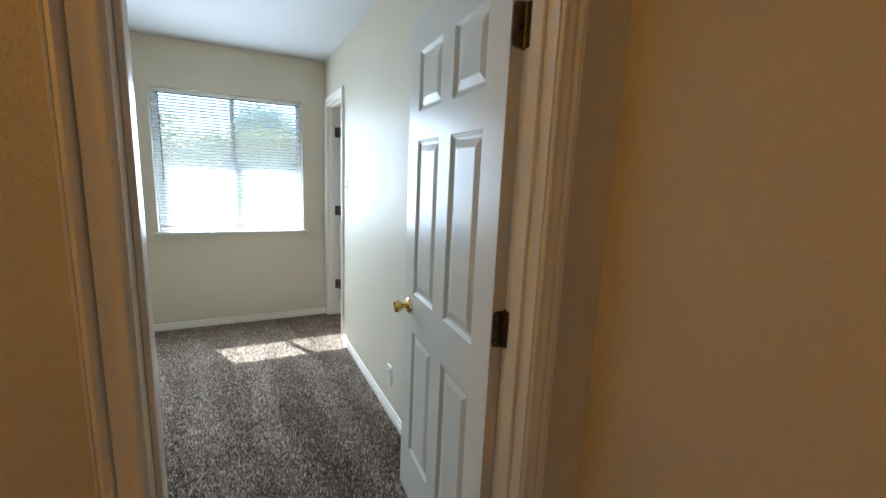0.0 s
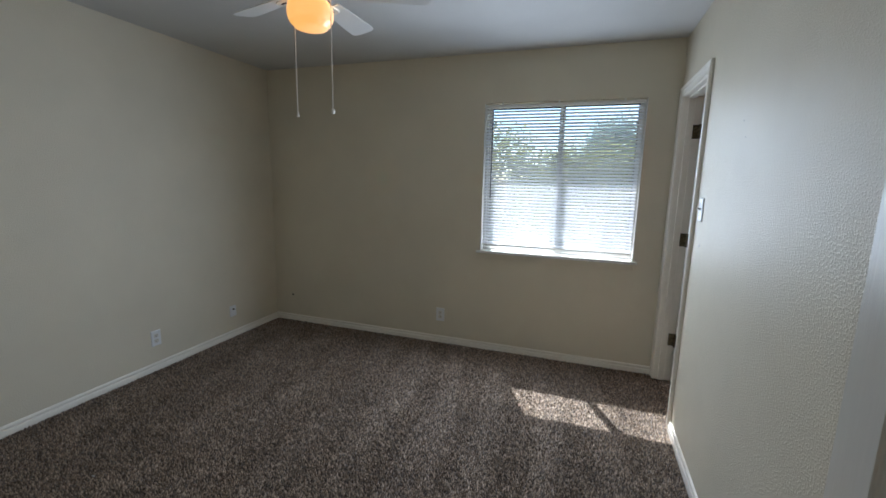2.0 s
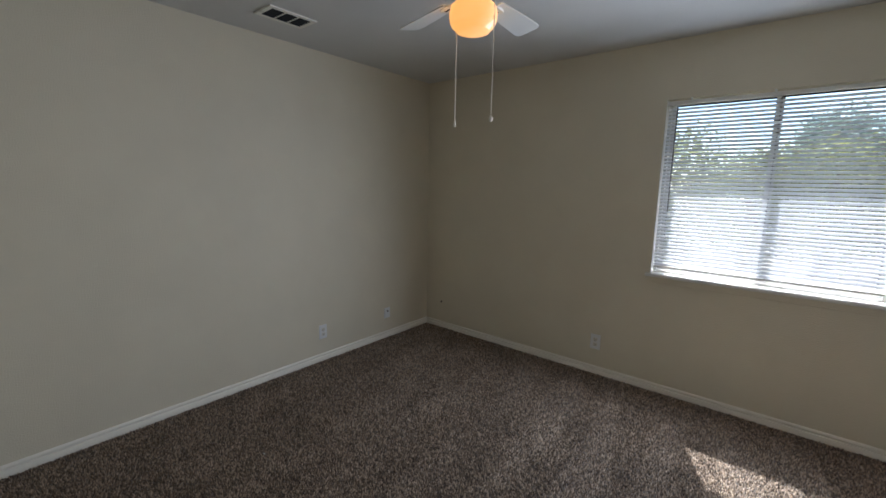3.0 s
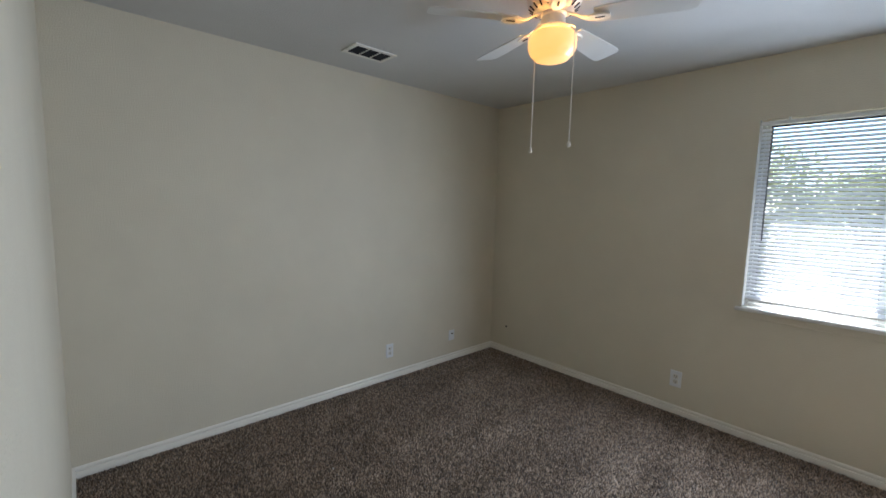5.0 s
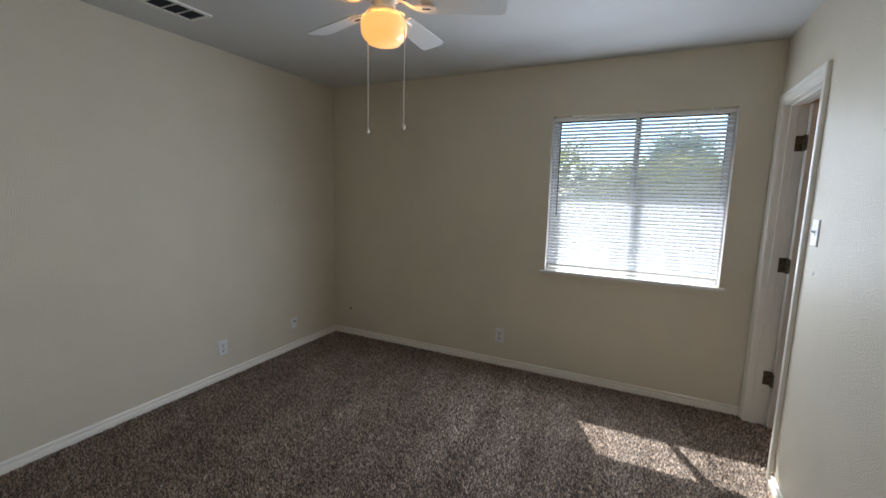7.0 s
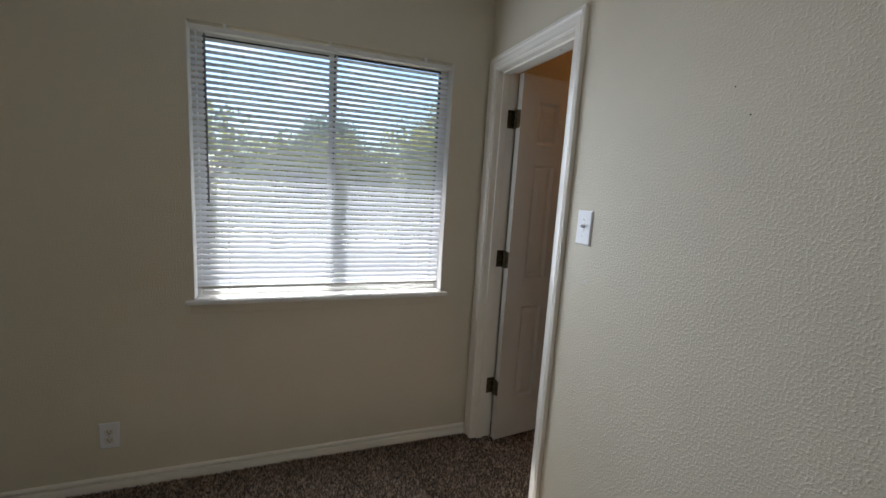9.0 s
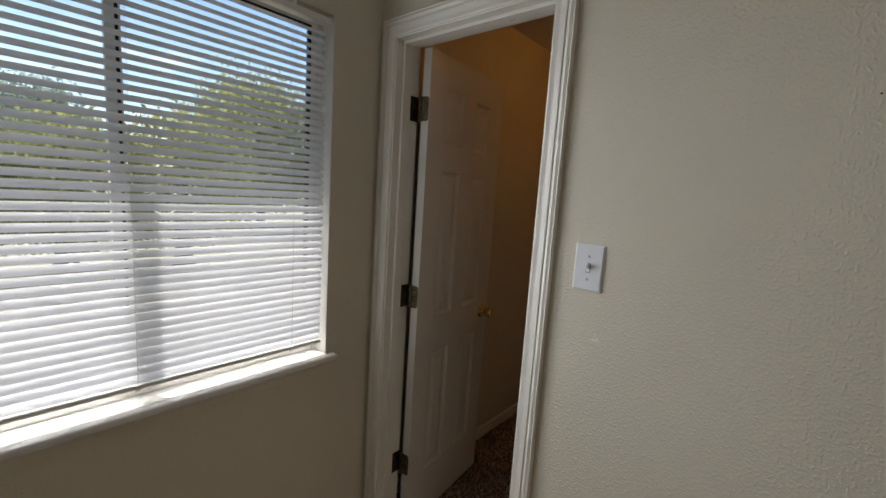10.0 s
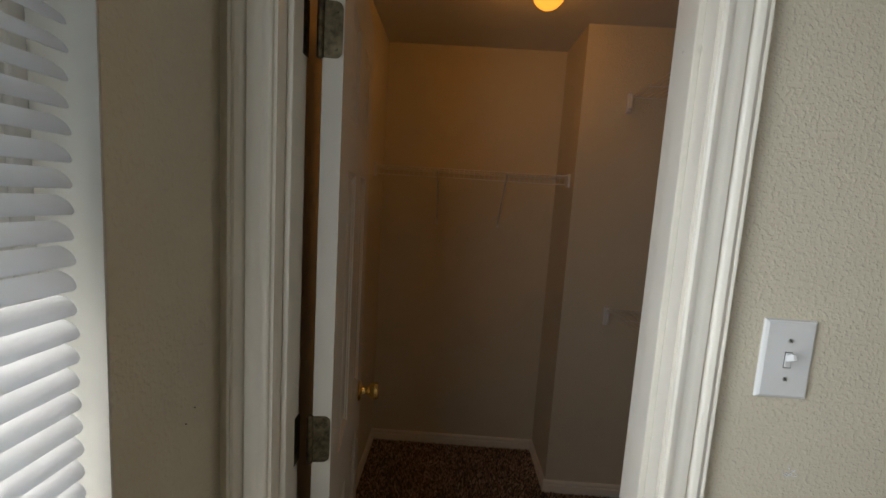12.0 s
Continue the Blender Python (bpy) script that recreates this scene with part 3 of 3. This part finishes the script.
# ---- ceiling fan ----
def build_fan():
    root = thing("ceiling_fan", Matrix.Translation((-1.805, -1.685, HIGH)), "white five-blade hugger ceiling fan with a lit frosted bowl", "ceiling fan")
    part("canopy", lathe(bmesh.new(), [(0, 0), (0.088, 0), (0.090, -0.012), (0.086, -0.030), (0.090, -0.034), (0, -0.034)], 40), ENAMEL, root, smooth=40)
    part("motor_housing", lathe(bmesh.new(), [(0, -0.034), (0.100, -0.034), (0.112, -0.042), (0.116, -0.070), (0.114, -0.098), (0.104, -0.120), (0.082, -0.138), (0.058, -0.146), (0, -0.146)], 48), ENAMEL, root, smooth=40)
    slot = boxes((-0.0035, 0.0035, -0.0015, 0.0015, -0.013, 0.013, 0.001))
    me = finish(slot, "vent_slot", SLOT)
    for i in range(20):
        a = 2 * math.pi * i / 20
        s = new("vent_slot", me)
        s.parent = root
        s.matrix_basis = Matrix.Rotation(a, 4, "Z") @ Matrix.Translation((0, 0.0945, -0.1305)) @ Matrix.Rotation(radians(-52), 4, "X")
    part("switch_housing", lathe(bmesh.new(), [(0, -0.146), (0.052, -0.146), (0.054, -0.152), (0.048, -0.160), (0.050, -0.192), (0.058, -0.199), (0.072, -0.206), (0.076, -0.216), (0.074, -0.226), (0.060, -0.230), (0, -0.231)], 40), ENAMEL, root, smooth=40)
    part("lamp_bowl", lathe(bmesh.new(), [(0.092, -0.231), (0.095, -0.235), (0.098, -0.245), (0.101, -0.260), (0.100, -0.282), (0.096, -0.298), (0.089, -0.311), (0.077, -0.319), (0.0745, -0.325), (0.070, -0.330), (0.050, -0.337), (0.025, -0.341), (0, -0.342)], 48), BOWL, root, "glowing amber frosted glass bowl", 60)
    for sx in (-1, 1):
        tip = Matrix.Translation((0.046 * sx, 0, -0.268))
        part("bulb", lathe(bmesh.new(), [(0, 0.034), (0.010, 0.030), (0.014, 0.010), (0.019, -0.008), (0.016, -0.024), (0, -0.032)], 14, tip), LAMP, root, "glowing warm light bulb", 60)
    for k in range(5):
        turn = Matrix.Rotation(radians(21 + 72 * k), 4, "Z")
        z = -0.178
        tip = Matrix.Translation((0, 0, z)) @ Matrix.Rotation(radians(-12), 4, "X")
        pts = []
        for u, half in ((0.165, 0.040), (0.175, 0.046), (0.30, 0.054), (0.42, 0.061), (0.495, 0.064), (0.515, 0.061), (0.527, 0.052), (0.532, 0.038)):
            pts.append((u, half))
        ring = [(u, h) for u, h in pts] + [(u, -h) for u, h in reversed(pts)]
        bm = prism(bmesh.new(), [turn @ tip @ Vector((u, v, 0.003)) for u, v in ring], [turn @ tip @ Vector((u, v, -0.003)) for u, v in ring])
        bmesh.ops.bevel(bm, geom=[e for e in bm.edges if len(e.link_faces) == 2 and e.calc_face_angle(0) > 1.0], offset=0.0012, segments=1, affect="EDGES")
        blade = part("blade", bm, BLADE, root)
        bm = bmesh.new()
        arm = [(0.058, 0.012, -0.150), (0.085, 0.011, -0.158), (0.115, 0.012, -0.176), (0.140, 0.020, z - 0.006), (0.165, 0.033, z - 0.006), (0.205, 0.031, z - 0.006), (0.225, 0.018, z - 0.006)]
        left = [bm.verts.new(turn @ Vector((x, h, zz))) for x, h, zz in arm]
        right = [bm.verts.new(turn @ Vector((x, -h, zz))) for x, h, zz in arm]
        low_l = [bm.verts.new(turn @ Vector((x, h * 0.8, zz - 0.006))) for x, h, zz in arm]
        low_r = [bm.verts.new(turn @ Vector((x, -h * 0.8, zz - 0.006))) for x, h, zz in arm]
        for i in range(len(arm) - 1):
            for p, q in ((left, right), (low_r, low_l), (low_l, left), (right, low_r)):
                bm.faces.new((p[i], p[i + 1], q[i + 1], q[i]))
        for i in (0, -1):
            bm.faces.new((left[i], right[i], low_r[i], low_l[i]))
        iron = part("blade_iron", bm, ENAMEL, blade, smooth=40)
        bm = boxes((0.168, 0.204, -0.004, 0.004, z - 0.0135, z - 0.011))
        bmesh.ops.transform(bm, matrix=turn, verts=bm.verts)
        part("iron_slot", bm, SLOT, blade)
    for dx, dy, end, shape in ((-0.083, -0.005, -0.69, ((0, 0), (0.004, -0.003), (0.0075, -0.022), (0.0075, -0.026), (0, -0.026))),
                               (0.099, 0.010, -0.68, ((0, 0), (0.005, -0.003), (0.0085, -0.010), (0.0085, -0.018), (0.005, -0.025), (0, -0.026)))):
        bm = bmesh.new()
        rod(bm, (dx * 0.75, dy, -0.206), (dx, dy, -0.222), 0.0023, 6)
        rod(bm, (dx, dy, -0.222), (dx, dy, end), 0.0023, 6)
        chain = part("pull_chain", bm, CHAIN, root)
        part("chain_pull", lathe(bmesh.new(), shape, 14, Matrix.Translation((dx, dy, end + 0.004))), ENAMEL, chain, smooth=40)
    return root


build_fan()


def point_lamp(name, place, watts, radius, color):
    d = bpy.data.lights.new(name, "POINT")
    d.energy, d.shadow_soft_size, d.color = watts, radius, color
    o = new(name, d)
    o.location = place
    return o


# ---- ceiling register ----
def build_register():
    x0, x1, y0, y1 = -3.218, -3.033, -1.912, -1.612
    root = thing("ceiling_vent", Matrix.Translation(((x0 + x1) / 2, (y0 + y1) / 2, HIGH)), "white metal ceiling air register with dark louvres", "air vent")
    w, l, f = (x1 - x0) / 2, (y1 - y0) / 2, 0.026
    part("backing", boxes((-w + f, w - f, -l + f, l - f, -0.0035, -0.001)), DUCT, root, "dark duct opening")
    part("frame", boxes((-w, -w + f, -l, l, -0.010, 0, 0.002), (w - f, w, -l, l, -0.010, 0, 0.002), (-w + f, w - f, -l, -l + f, -0.010, 0, 0.002), (-w + f, w - f, l - f, l, -0.010, 0, 0.002)), ENAMEL, root)
    span = 2 * (l - f)
    for i in (1, 2):
        y = -l + f + span * i / 3
        part("divider", boxes((-w + f, w - f, y - 0.004, y + 0.004, -0.010, -0.0035)), ENAMEL, root)
    for i in range(5):
        x = -w + f + (2 * w - 2 * f) * (i + 0.5) / 5
        bm = boxes((-0.0006, 0.0006, -l + f, l - f, -0.006, 0.004))
        bmesh.ops.transform(bm, matrix=Matrix.Translation((x, 0, -0.006)) @ Matrix.Rotation(radians(38), 4, "Y"), verts=bm.verts)
        part("louvre", bm, DUCT, root)
    return root


build_register()


# ---- switches and outlets ----
def plate(bm, w, h, t=0.006):
    """A cover plate in the x-z plane, its back at y = 0 and its face towards -y, with sloped edges."""
    e = 0.005
    rings = []
    for i, d in ((0, 0), (0, 0.0015), (0.0015, 0.0038), (e, t)):
        rings.append([bm.verts.new((x, -d, z)) for x, z in ((-w / 2 + i, -h / 2 + i), (w / 2 - i, -h / 2 + i), (w / 2 - i, h / 2 - i), (-w / 2 + i, h / 2 - i))])
    for a, b in zip(rings, rings[1:]):
        for k in range(4):
            bm.faces.new((a[k], a[(k + 1) % 4], b[(k + 1) % 4], b[k]))
    bm.faces.new(rings[0][::-1])
    bm.faces.new(rings[-1])
    return bm


def screw(root, x, y, z, r=0.0032):
    s = part("screw", rod(bmesh.new(), (x, y + 0.001, z), (x, y - 0.0012, z), r, 12), STEEL, root, "small slotted screw")
    bm = boxes((-r, r, -0.0003, 0.0003, -0.0004, 0.0004))
    bmesh.ops.transform(bm, matrix=Matrix.Translation((x, y - 0.0014, z)) @ Matrix.Rotation(0.8, 4, "Y"), verts=bm.verts)
    part("screw_slot", bm, SLOT, s)


def light_switch(m):
    root = thing("light_switch", m, "white toggle light switch on the painted wall", "light switch")
    part("wall_plate", plate(bmesh.new(), 0.078, 0.123), PLASTIC, root)
    part("toggle_slot", boxes((-0.0055, 0.0055, -0.0066, -0.0058, -0.0125, 0.0125)), SLOT, root)
    part("toggle_frame", boxes((-0.0048, 0.0048, -0.0074, -0.006, -0.0115, 0.0115, 0.0005)), PLASTIC, root)
    bm = boxes((-0.0036, 0.0036, -0.022, -0.004, -0.005, 0.005, 0.0018))
    bmesh.ops.transform(bm, matrix=Matrix.Rotation(radians(-24), 4, "X"), verts=bm.verts)
    part("toggle", bm, PLASTIC, root, smooth=40)
    screw(root, 0, -0.006, 0.030)
    screw(root, 0, -0.006, -0.030)
    return root


def outlet(m, w=0.074, h=0.118, mat=PLASTIC):
    root = thing("power_outlet", m, "white duplex power outlet low on the wall", "power outlet", "wall outlets")
    part("wall_plate", plate(bmesh.new(), w, h), mat, root)
    for z in (-0.020, 0.020):
        f = part("socket", boxes((-0.0165, 0.0165, -0.0078, -0.004, z - 0.014, z + 0.014, 0.0016)), IVORY, root)
        part("slot", boxes((-0.0075, -0.0050, -0.0083, -0.0076, z - 0.003, z + 0.0065)), SLOT, f)
        part("slot", boxes((0.0050, 0.0075, -0.0083, -0.0076, z - 0.003, z + 0.0065)), SLOT, f)
        part("ground_hole", rod(bmesh.new(), (0, -0.0076, z - 0.0085), (0, -0.0083, z - 0.0085), 0.0028, 10), SLOT, f)
    screw(root, 0, -0.006, 0)
    return root


light_switch(pose(0, -0.873, 1.323, 0, 0, -90))
outlet(pose(-1.742, 0, 0.254), 0.078, 0.122)
outlet(pose(WEST, -1.294, 0.240, 0, 0, 90))
outlet(pose(0, -1.965, 0.245, 0, 0, -90))


def cable_jack(m):
    root = thing("cable_jack", m, "white coaxial cable wall plate near the corner", "cable jack")
    part("wall_plate", plate(bmesh.new(), 0.072, 0.100), PLASTIC, root)
    part("connector", lathe(bmesh.new(), [(0, 0), (0.0075, 0), (0.0075, 0.006), (0.005, 0.006), (0.005, 0.014), (0, 0.014)], 12, Matrix.Translation((0, -0.005, 0.018)) @ Matrix.Rotation(radians(90), 4, "X")), BRONZE, root, "small threaded connector")
    return root


cable_jack(pose(WEST, -0.576, 0.234, 0, 0, 90))


def wall_hole(m, r, label):
    ob = part("nail_hole", lathe(bmesh.new(), [(0, 0.0), (r, 0.0), (r * 0.9, 0.0012), (r * 0.3, 0.0016), (0, 0.0016)], 10, m @ Matrix.Rotation(radians(90), 4, "X")), SLOT)
    return tagged(ob, label, "nail hole")


wall_hole(pose(-3.338, 0, 0.262), 0.011, "dark cable hole low in the wall")
for y, z in ((-1.395, 1.642), (-1.349, 1.712)):
    wall_hole(pose(0, y, z, 0, 0, -90), 0.0018, "tiny dark nail hole in the wall")
for x, z in ((-0.085, 1.198), (-0.065, 1.212)):
    wall_hole(pose(x, 0, z), 0.0009, "tiny dark nail hole in the wall")


def paint_chip():
    bm = bmesh.new()
    rnd = random.Random(7)
    for i in range(9):
        a = rnd.uniform(0, 6.28)
        p = Vector((0.0005, -0.910 + rnd.uniform(-0.006, 0.006), 1.137 + rnd.uniform(-0.006, 0.006)))
        q = p + Vector((-0.001, math.cos(a) * 0.007, math.sin(a) * 0.006))
        rod(bm, p, q, 0.0009, 5)
    return tagged(part("paint_chip", bm, PLASTIC), "small white chipped paint mark under the switch", "paint chip")


paint_chip()


# ---- closet ----
def wire_shelf(name, m, length, depth, braces, label, clips=False):
    """A wire shelf along +x, its back on y = 0 and its front lip at y = -depth."""
    root = thing(name, m, label, "wire shelf", "closet shelves")
    n = int(length / 0.026)
    bm = rod(bmesh.new(), (0, -0.003, 0), (0, -depth, 0), 0.0016, 5)
    rod(bm, (0, -depth, 0), (0, -depth - 0.001, -0.048), 0.0016, 5)
    me = finish(bm, "wire", WIRE)
    for i in range(n + 1):
        w = new("wire", me)
        w.parent = root
        w.location = (length * i / n, 0, 0)
    for y, z in ((-0.006, -0.003), (-depth / 2, -0.003), (-depth, -0.003), (-depth - 0.002, -0.048)):
        part("rail", rod(bmesh.new(), (0, y, z), (length, y, z), 0.0032, 6), WIRE, root)
    for x in braces:
        bm = rod(bmesh.new(), (x, -depth, -0.010), (x, -0.004, -0.285), 0.0055, 8)
        box(bm, x - 0.008, x + 0.008, -0.004, 0.0, -0.312, -0.262, 0.001)
        part("brace", bm, WIRE, root)
    if clips:
        part("wall_clip", boxes((-0.014, 0.008, -0.018, 0.0, -0.080, 0.014, 0.003), (-0.006, 0.006, -0.036, -0.016, -0.062, -0.002, 0.003)), PLASTIC, root, "small white plastic wall clip")
    for x in () if clips else (0.0, length):
        part("end_bracket", boxes((x - 0.012 if x else 0.0, x if x else 0.012, -depth - 0.012, -depth + 0.034, -0.060, 0.010, 0.003)), PLASTIC, root, "white plastic end bracket")
    return root


wire_shelf("wire_shelf", pose(CB, CN - 0.001, 1.700, 0, 0, -90), CN + 0.949, 0.30, (0.335, 0.70), "white wire closet shelf on diagonal braces along the back wall")
wire_shelf("wire_shelf", pose(CJ, -1.18, 2.092, 0, 0, -90), 0.88, 0.40, (0.5,), "white wire closet shelf high on the side wall", True)
wire_shelf("wire_shelf", pose(CJ, -1.18, 1.026, 0, 0, -90), 0.88, 0.40, (0.5,), "white wire closet shelf low on the side wall", True)


def globe_lamp(name, place, r, top, mat, label):
    root = thing(name, Matrix.Translation((*place, top)), label, "ceiling light")
    part("base", lathe(bmesh.new(), [(0, 0), (r * 0.85, 0), (r * 0.85, -0.012), (r * 0.55, -0.024), (0, -0.024)], 28), ENAMEL, root, smooth=40)
    prof = [(r * math.sin(a), -0.012 - r + r * math.cos(a)) for a in [math.pi * i / 14 for i in range(15)]]
    part("globe", lathe(bmesh.new(), prof, 28), mat, root, "glowing amber glass globe", 60)
    return root


globe_lamp("closet_light", (1.06, -0.665), 0.064, CH, BULB, "lit amber globe light on the closet ceiling")
point_lamp("closet_bulb", (1.06, -0.665, CH - 0.078), 5.3, 0.075, (1.0, 0.40, 0.065))
globe_lamp("hall_light", (-2.25, -3.95), 0.11, HIGH, HALL_GLOBE, "lit warm globe light on the hallway ceiling")


# ---- outdoors ----
tagged(part("ground", boxes((-400, 400, -400, 600, -0.8, -0.45)), BOUNCE_GRASS), "dry lawn reaching to the horizon, made pale to bounce sunlight", "ground", kind="structure")
structure("eave", boxes((-6, 5, 0.2, 0.64, 2.36, 2.42), (-6, 5, 0.62, 0.645, 2.352, 2.56)), SOFFIT, "painted roof eave over the window", "roof")
structure("roof", boxes((-6, 5, -7, 0.66, 2.62, 2.80)), SOFFIT, "roof deck over the rooms", "roof")
structure("outer_wall", boxes((-5, WX0 - 0.10, 0.146, 0.20, -0.5, 2.36), (WX1 + 0.10, 5, 0.146, 0.20, -0.5, 2.36), (WX0 - 0.10, WX1 + 0.10, 0.146, 0.20, -0.5, WZ0 - 0.03), (WX0 - 0.10, WX1 + 0.10, 0.146, 0.20, WZ1 + 0.02, 2.36)),
          BRICK, "brown brick outer wall of the house", "wall")


def leaf_cloud(name, center, radii, clumps, per, size, seed, mat, parent):
    rng = np.random.default_rng(seed)
    d = rng.normal(size=(clumps, 3))
    d /= np.linalg.norm(d, axis=1)[:, None]
    c = d * (rng.uniform(0.35, 1.0, (clumps, 1)) ** 0.6) * np.array(radii)
    c[:, 2] *= 0.92 + 0.16 * rng.random(clumps)
    pts = np.repeat(c, per, axis=0) + rng.normal(size=(clumps * per, 3)) * (0.13 * min(radii))
    n = len(pts)
    u = rng.normal(size=(n, 3))
    u /= np.linalg.norm(u, axis=1)[:, None]
    v = np.cross(u, rng.normal(size=(n, 3)))
    v /= np.linalg.norm(v, axis=1)[:, None]
    s = size * rng.uniform(0.6, 1.3, (n, 1))
    quads = np.stack([pts - u * s, pts - v * s * 0.55, pts + u * s, pts + v * s * 0.55], axis=1).reshape(-1, 3)
    me = bpy.data.meshes.new(name)
    me.from_pydata(quads.tolist(), [], np.arange(4 * n).reshape(-1, 4).tolist())
    me.materials.append(mat)
    ob = new(name, me)
    ob.parent = parent
    ob.location = center
    return ob


def tree(x, y, top, radius, seed, mat, clumps, size, label):
    root = thing("tree", Matrix.Translation((x, y, -0.45)), label, "tree", "trees beyond the window")
    h = top + 0.45
    rnd = random.Random(seed)
    bm = lathe(bmesh.new(), [(0.24, 0), (0.17, 0.3), (0.14, h * 0.35), (0.08, h * 0.6), (0.02, h * 0.85), (0, h * 0.86)], 10)
    part("trunk", bm, BARK, root, smooth=60)
    for i in range(6):
        a = i * 1.05 + rnd.uniform(-0.3, 0.3)
        z = h * rnd.uniform(0.25, 0.5)
        q = Vector((math.cos(a) * radius * 0.7, math.sin(a) * radius * 0.7, z + h * 0.22))
        p = Vector((0, 0, z))
        m = Matrix.Translation(p) @ (q - p).to_track_quat("Z", "Y").to_matrix().to_4x4()
        part("limb", lathe(bmesh.new(), [(0.07, 0), (0.05, (q - p).length * 0.5), (0.012, (q - p).length), (0, (q - p).length)], 7, m), BARK, root)
    leaf_cloud("crown", (0, 0, h * 0.56), (radius, radius, h * 0.44), clumps, 26, size, seed, mat, root)
    return root


tree(-2.7, 6.2, 2.62, 1.15, 2, LEAF_GOLD, 300, 0.05, "low yellow-green leafy tree beyond the window")
tree(-4.8, 6.6, 2.9, 1.3, 3, LEAF_GOLD, 300, 0.05, "low yellow-green leafy tree beyond the window")
tree(7.0, 16.0, 5.5, 2.9, 5, LEAF_GOLD, 820, 0.085, "broad yellow-green tree in full leaf")
tree(0.6, 18.5, 4.4, 1.6, 8, LEAF_HAZED, 480, 0.08, "dark bluish-green tree farther off")
tree(1.9, 8.6, 2.75, 1.35, 11, LEAF_GOLD, 320, 0.055, "low yellowish tree beyond the window")
tree(10.2, 12.8, 5.7, 3.2, 13, LEAF_HAZED, 800, 0.085, "dark green leafy tree")
tree(-1.3, 9.0, 2.4, 1.0, 19, LEAF_GOLD, 240, 0.055, "low yellow-green tree beyond the window")
tree(0.1, 9.2, 2.5, 1.3, 17, LEAF_GOLD, 320, 0.055, "low green tree beyond the window")


# ---- carpet pile ----
def carpet(name, x0, x1, y0, y1, step, seed, label):
    """Leaning tufts, one spike of three sides each, on an uneven grid, their nap swept to and fro in strips."""
    rng = np.random.default_rng(seed)
    gx, gy = np.meshgrid(np.arange(x0 + step / 2, x1, step), np.arange(y0 + step / 2, y1, step))
    n = gx.size
    base = np.stack([gx.ravel(), gy.ravel(), np.full(n, -0.014)], 1) + np.c_[rng.uniform(-0.45, 0.45, (n, 2)) * step, np.zeros(n)]
    a = rng.uniform(0, 2 * np.pi, n)
    r = step * rng.uniform(0.50, 0.85, n)
    x, y = base[:, 0], base[:, 1]
    nap = np.tanh(2.2 * np.sin(2 * np.pi * (x + 0.16 * y + 0.05 * np.sin(2.3 * y)) / 0.33) + 1.4 * np.sin(3.1 * y + 5.0 * x) + 1.0 * np.sin(11.0 * x - 2.0 * y))
    lean = rng.normal(size=(n, 2)) * 0.0036 + np.c_[nap * 0.0008, nap * 0.0020]
    top = base + np.c_[lean, rng.uniform(0.010, 0.0185, n)]
    ring = [base + np.c_[np.cos(a + k * 2.0944) * r, np.sin(a + k * 2.0944) * r, np.zeros(n)] for k in range(3)]
    verts = np.stack(ring + [top], 1).reshape(-1, 3)
    i = np.arange(n) * 4
    faces = np.concatenate([np.stack([i, i + 1, i + 3], 1), np.stack([i + 1, i + 2, i + 3], 1), np.stack([i + 2, i, i + 3], 1)])
    me = bpy.data.meshes.new(name)
    me.vertices.add(len(verts))
    me.vertices.foreach_set("co", verts.ravel())
    me.loops.add(faces.size)
    me.loops.foreach_set("vertex_index", faces.ravel().astype(np.int32))
    me.polygons.add(len(faces))
    me.polygons.foreach_set("loop_start", np.arange(0, faces.size, 3, dtype=np.int32))
    me.update(calc_edges=True)
    me.validate()
    me.materials.append(CARPET)
    ob = new(name, me)
    return tagged(ob, label, "carpet", kind="stuff")


carpet("carpet", WEST + 0.012, -0.012, SOUTH - 0.12, -0.012, 0.0072, 21, "brown and grey flecked cut-pile carpet")
carpet("carpet_closet", -0.012, CB - 0.012, -1.3, CN - 0.012, 0.0085, 22, "brown and grey flecked cut-pile carpet in the closet")
carpet("carpet_hall", -1.4, HALL_E - 0.012, -4.4, SOUTH - 0.12, 0.012, 23, "brown and grey flecked cut-pile carpet in the hallway")


def lint(x, y, size):
    """A small curled scrap lying on the pile."""
    bm = bmesh.new()
    pts = [Vector((x + size * math.cos(a) * (1 - 0.09 * i), y + size * math.sin(a) * 0.7, 0.003 + 0.001 * (i % 2))) for i, a in enumerate([0.0, 0.7, 1.4, 2.3, 3.0])]
    for p, q in zip(pts, pts[1:]):
        rod(bm, p, q, 0.0022, 5)
    return tagged(part("lint", bm, CORD), "small white scrap of lint on the carpet", "lint", "carpet scraps")


lint(-2.735, -2.230, 0.008)
lint(-2.30, -2.62, 0.005)
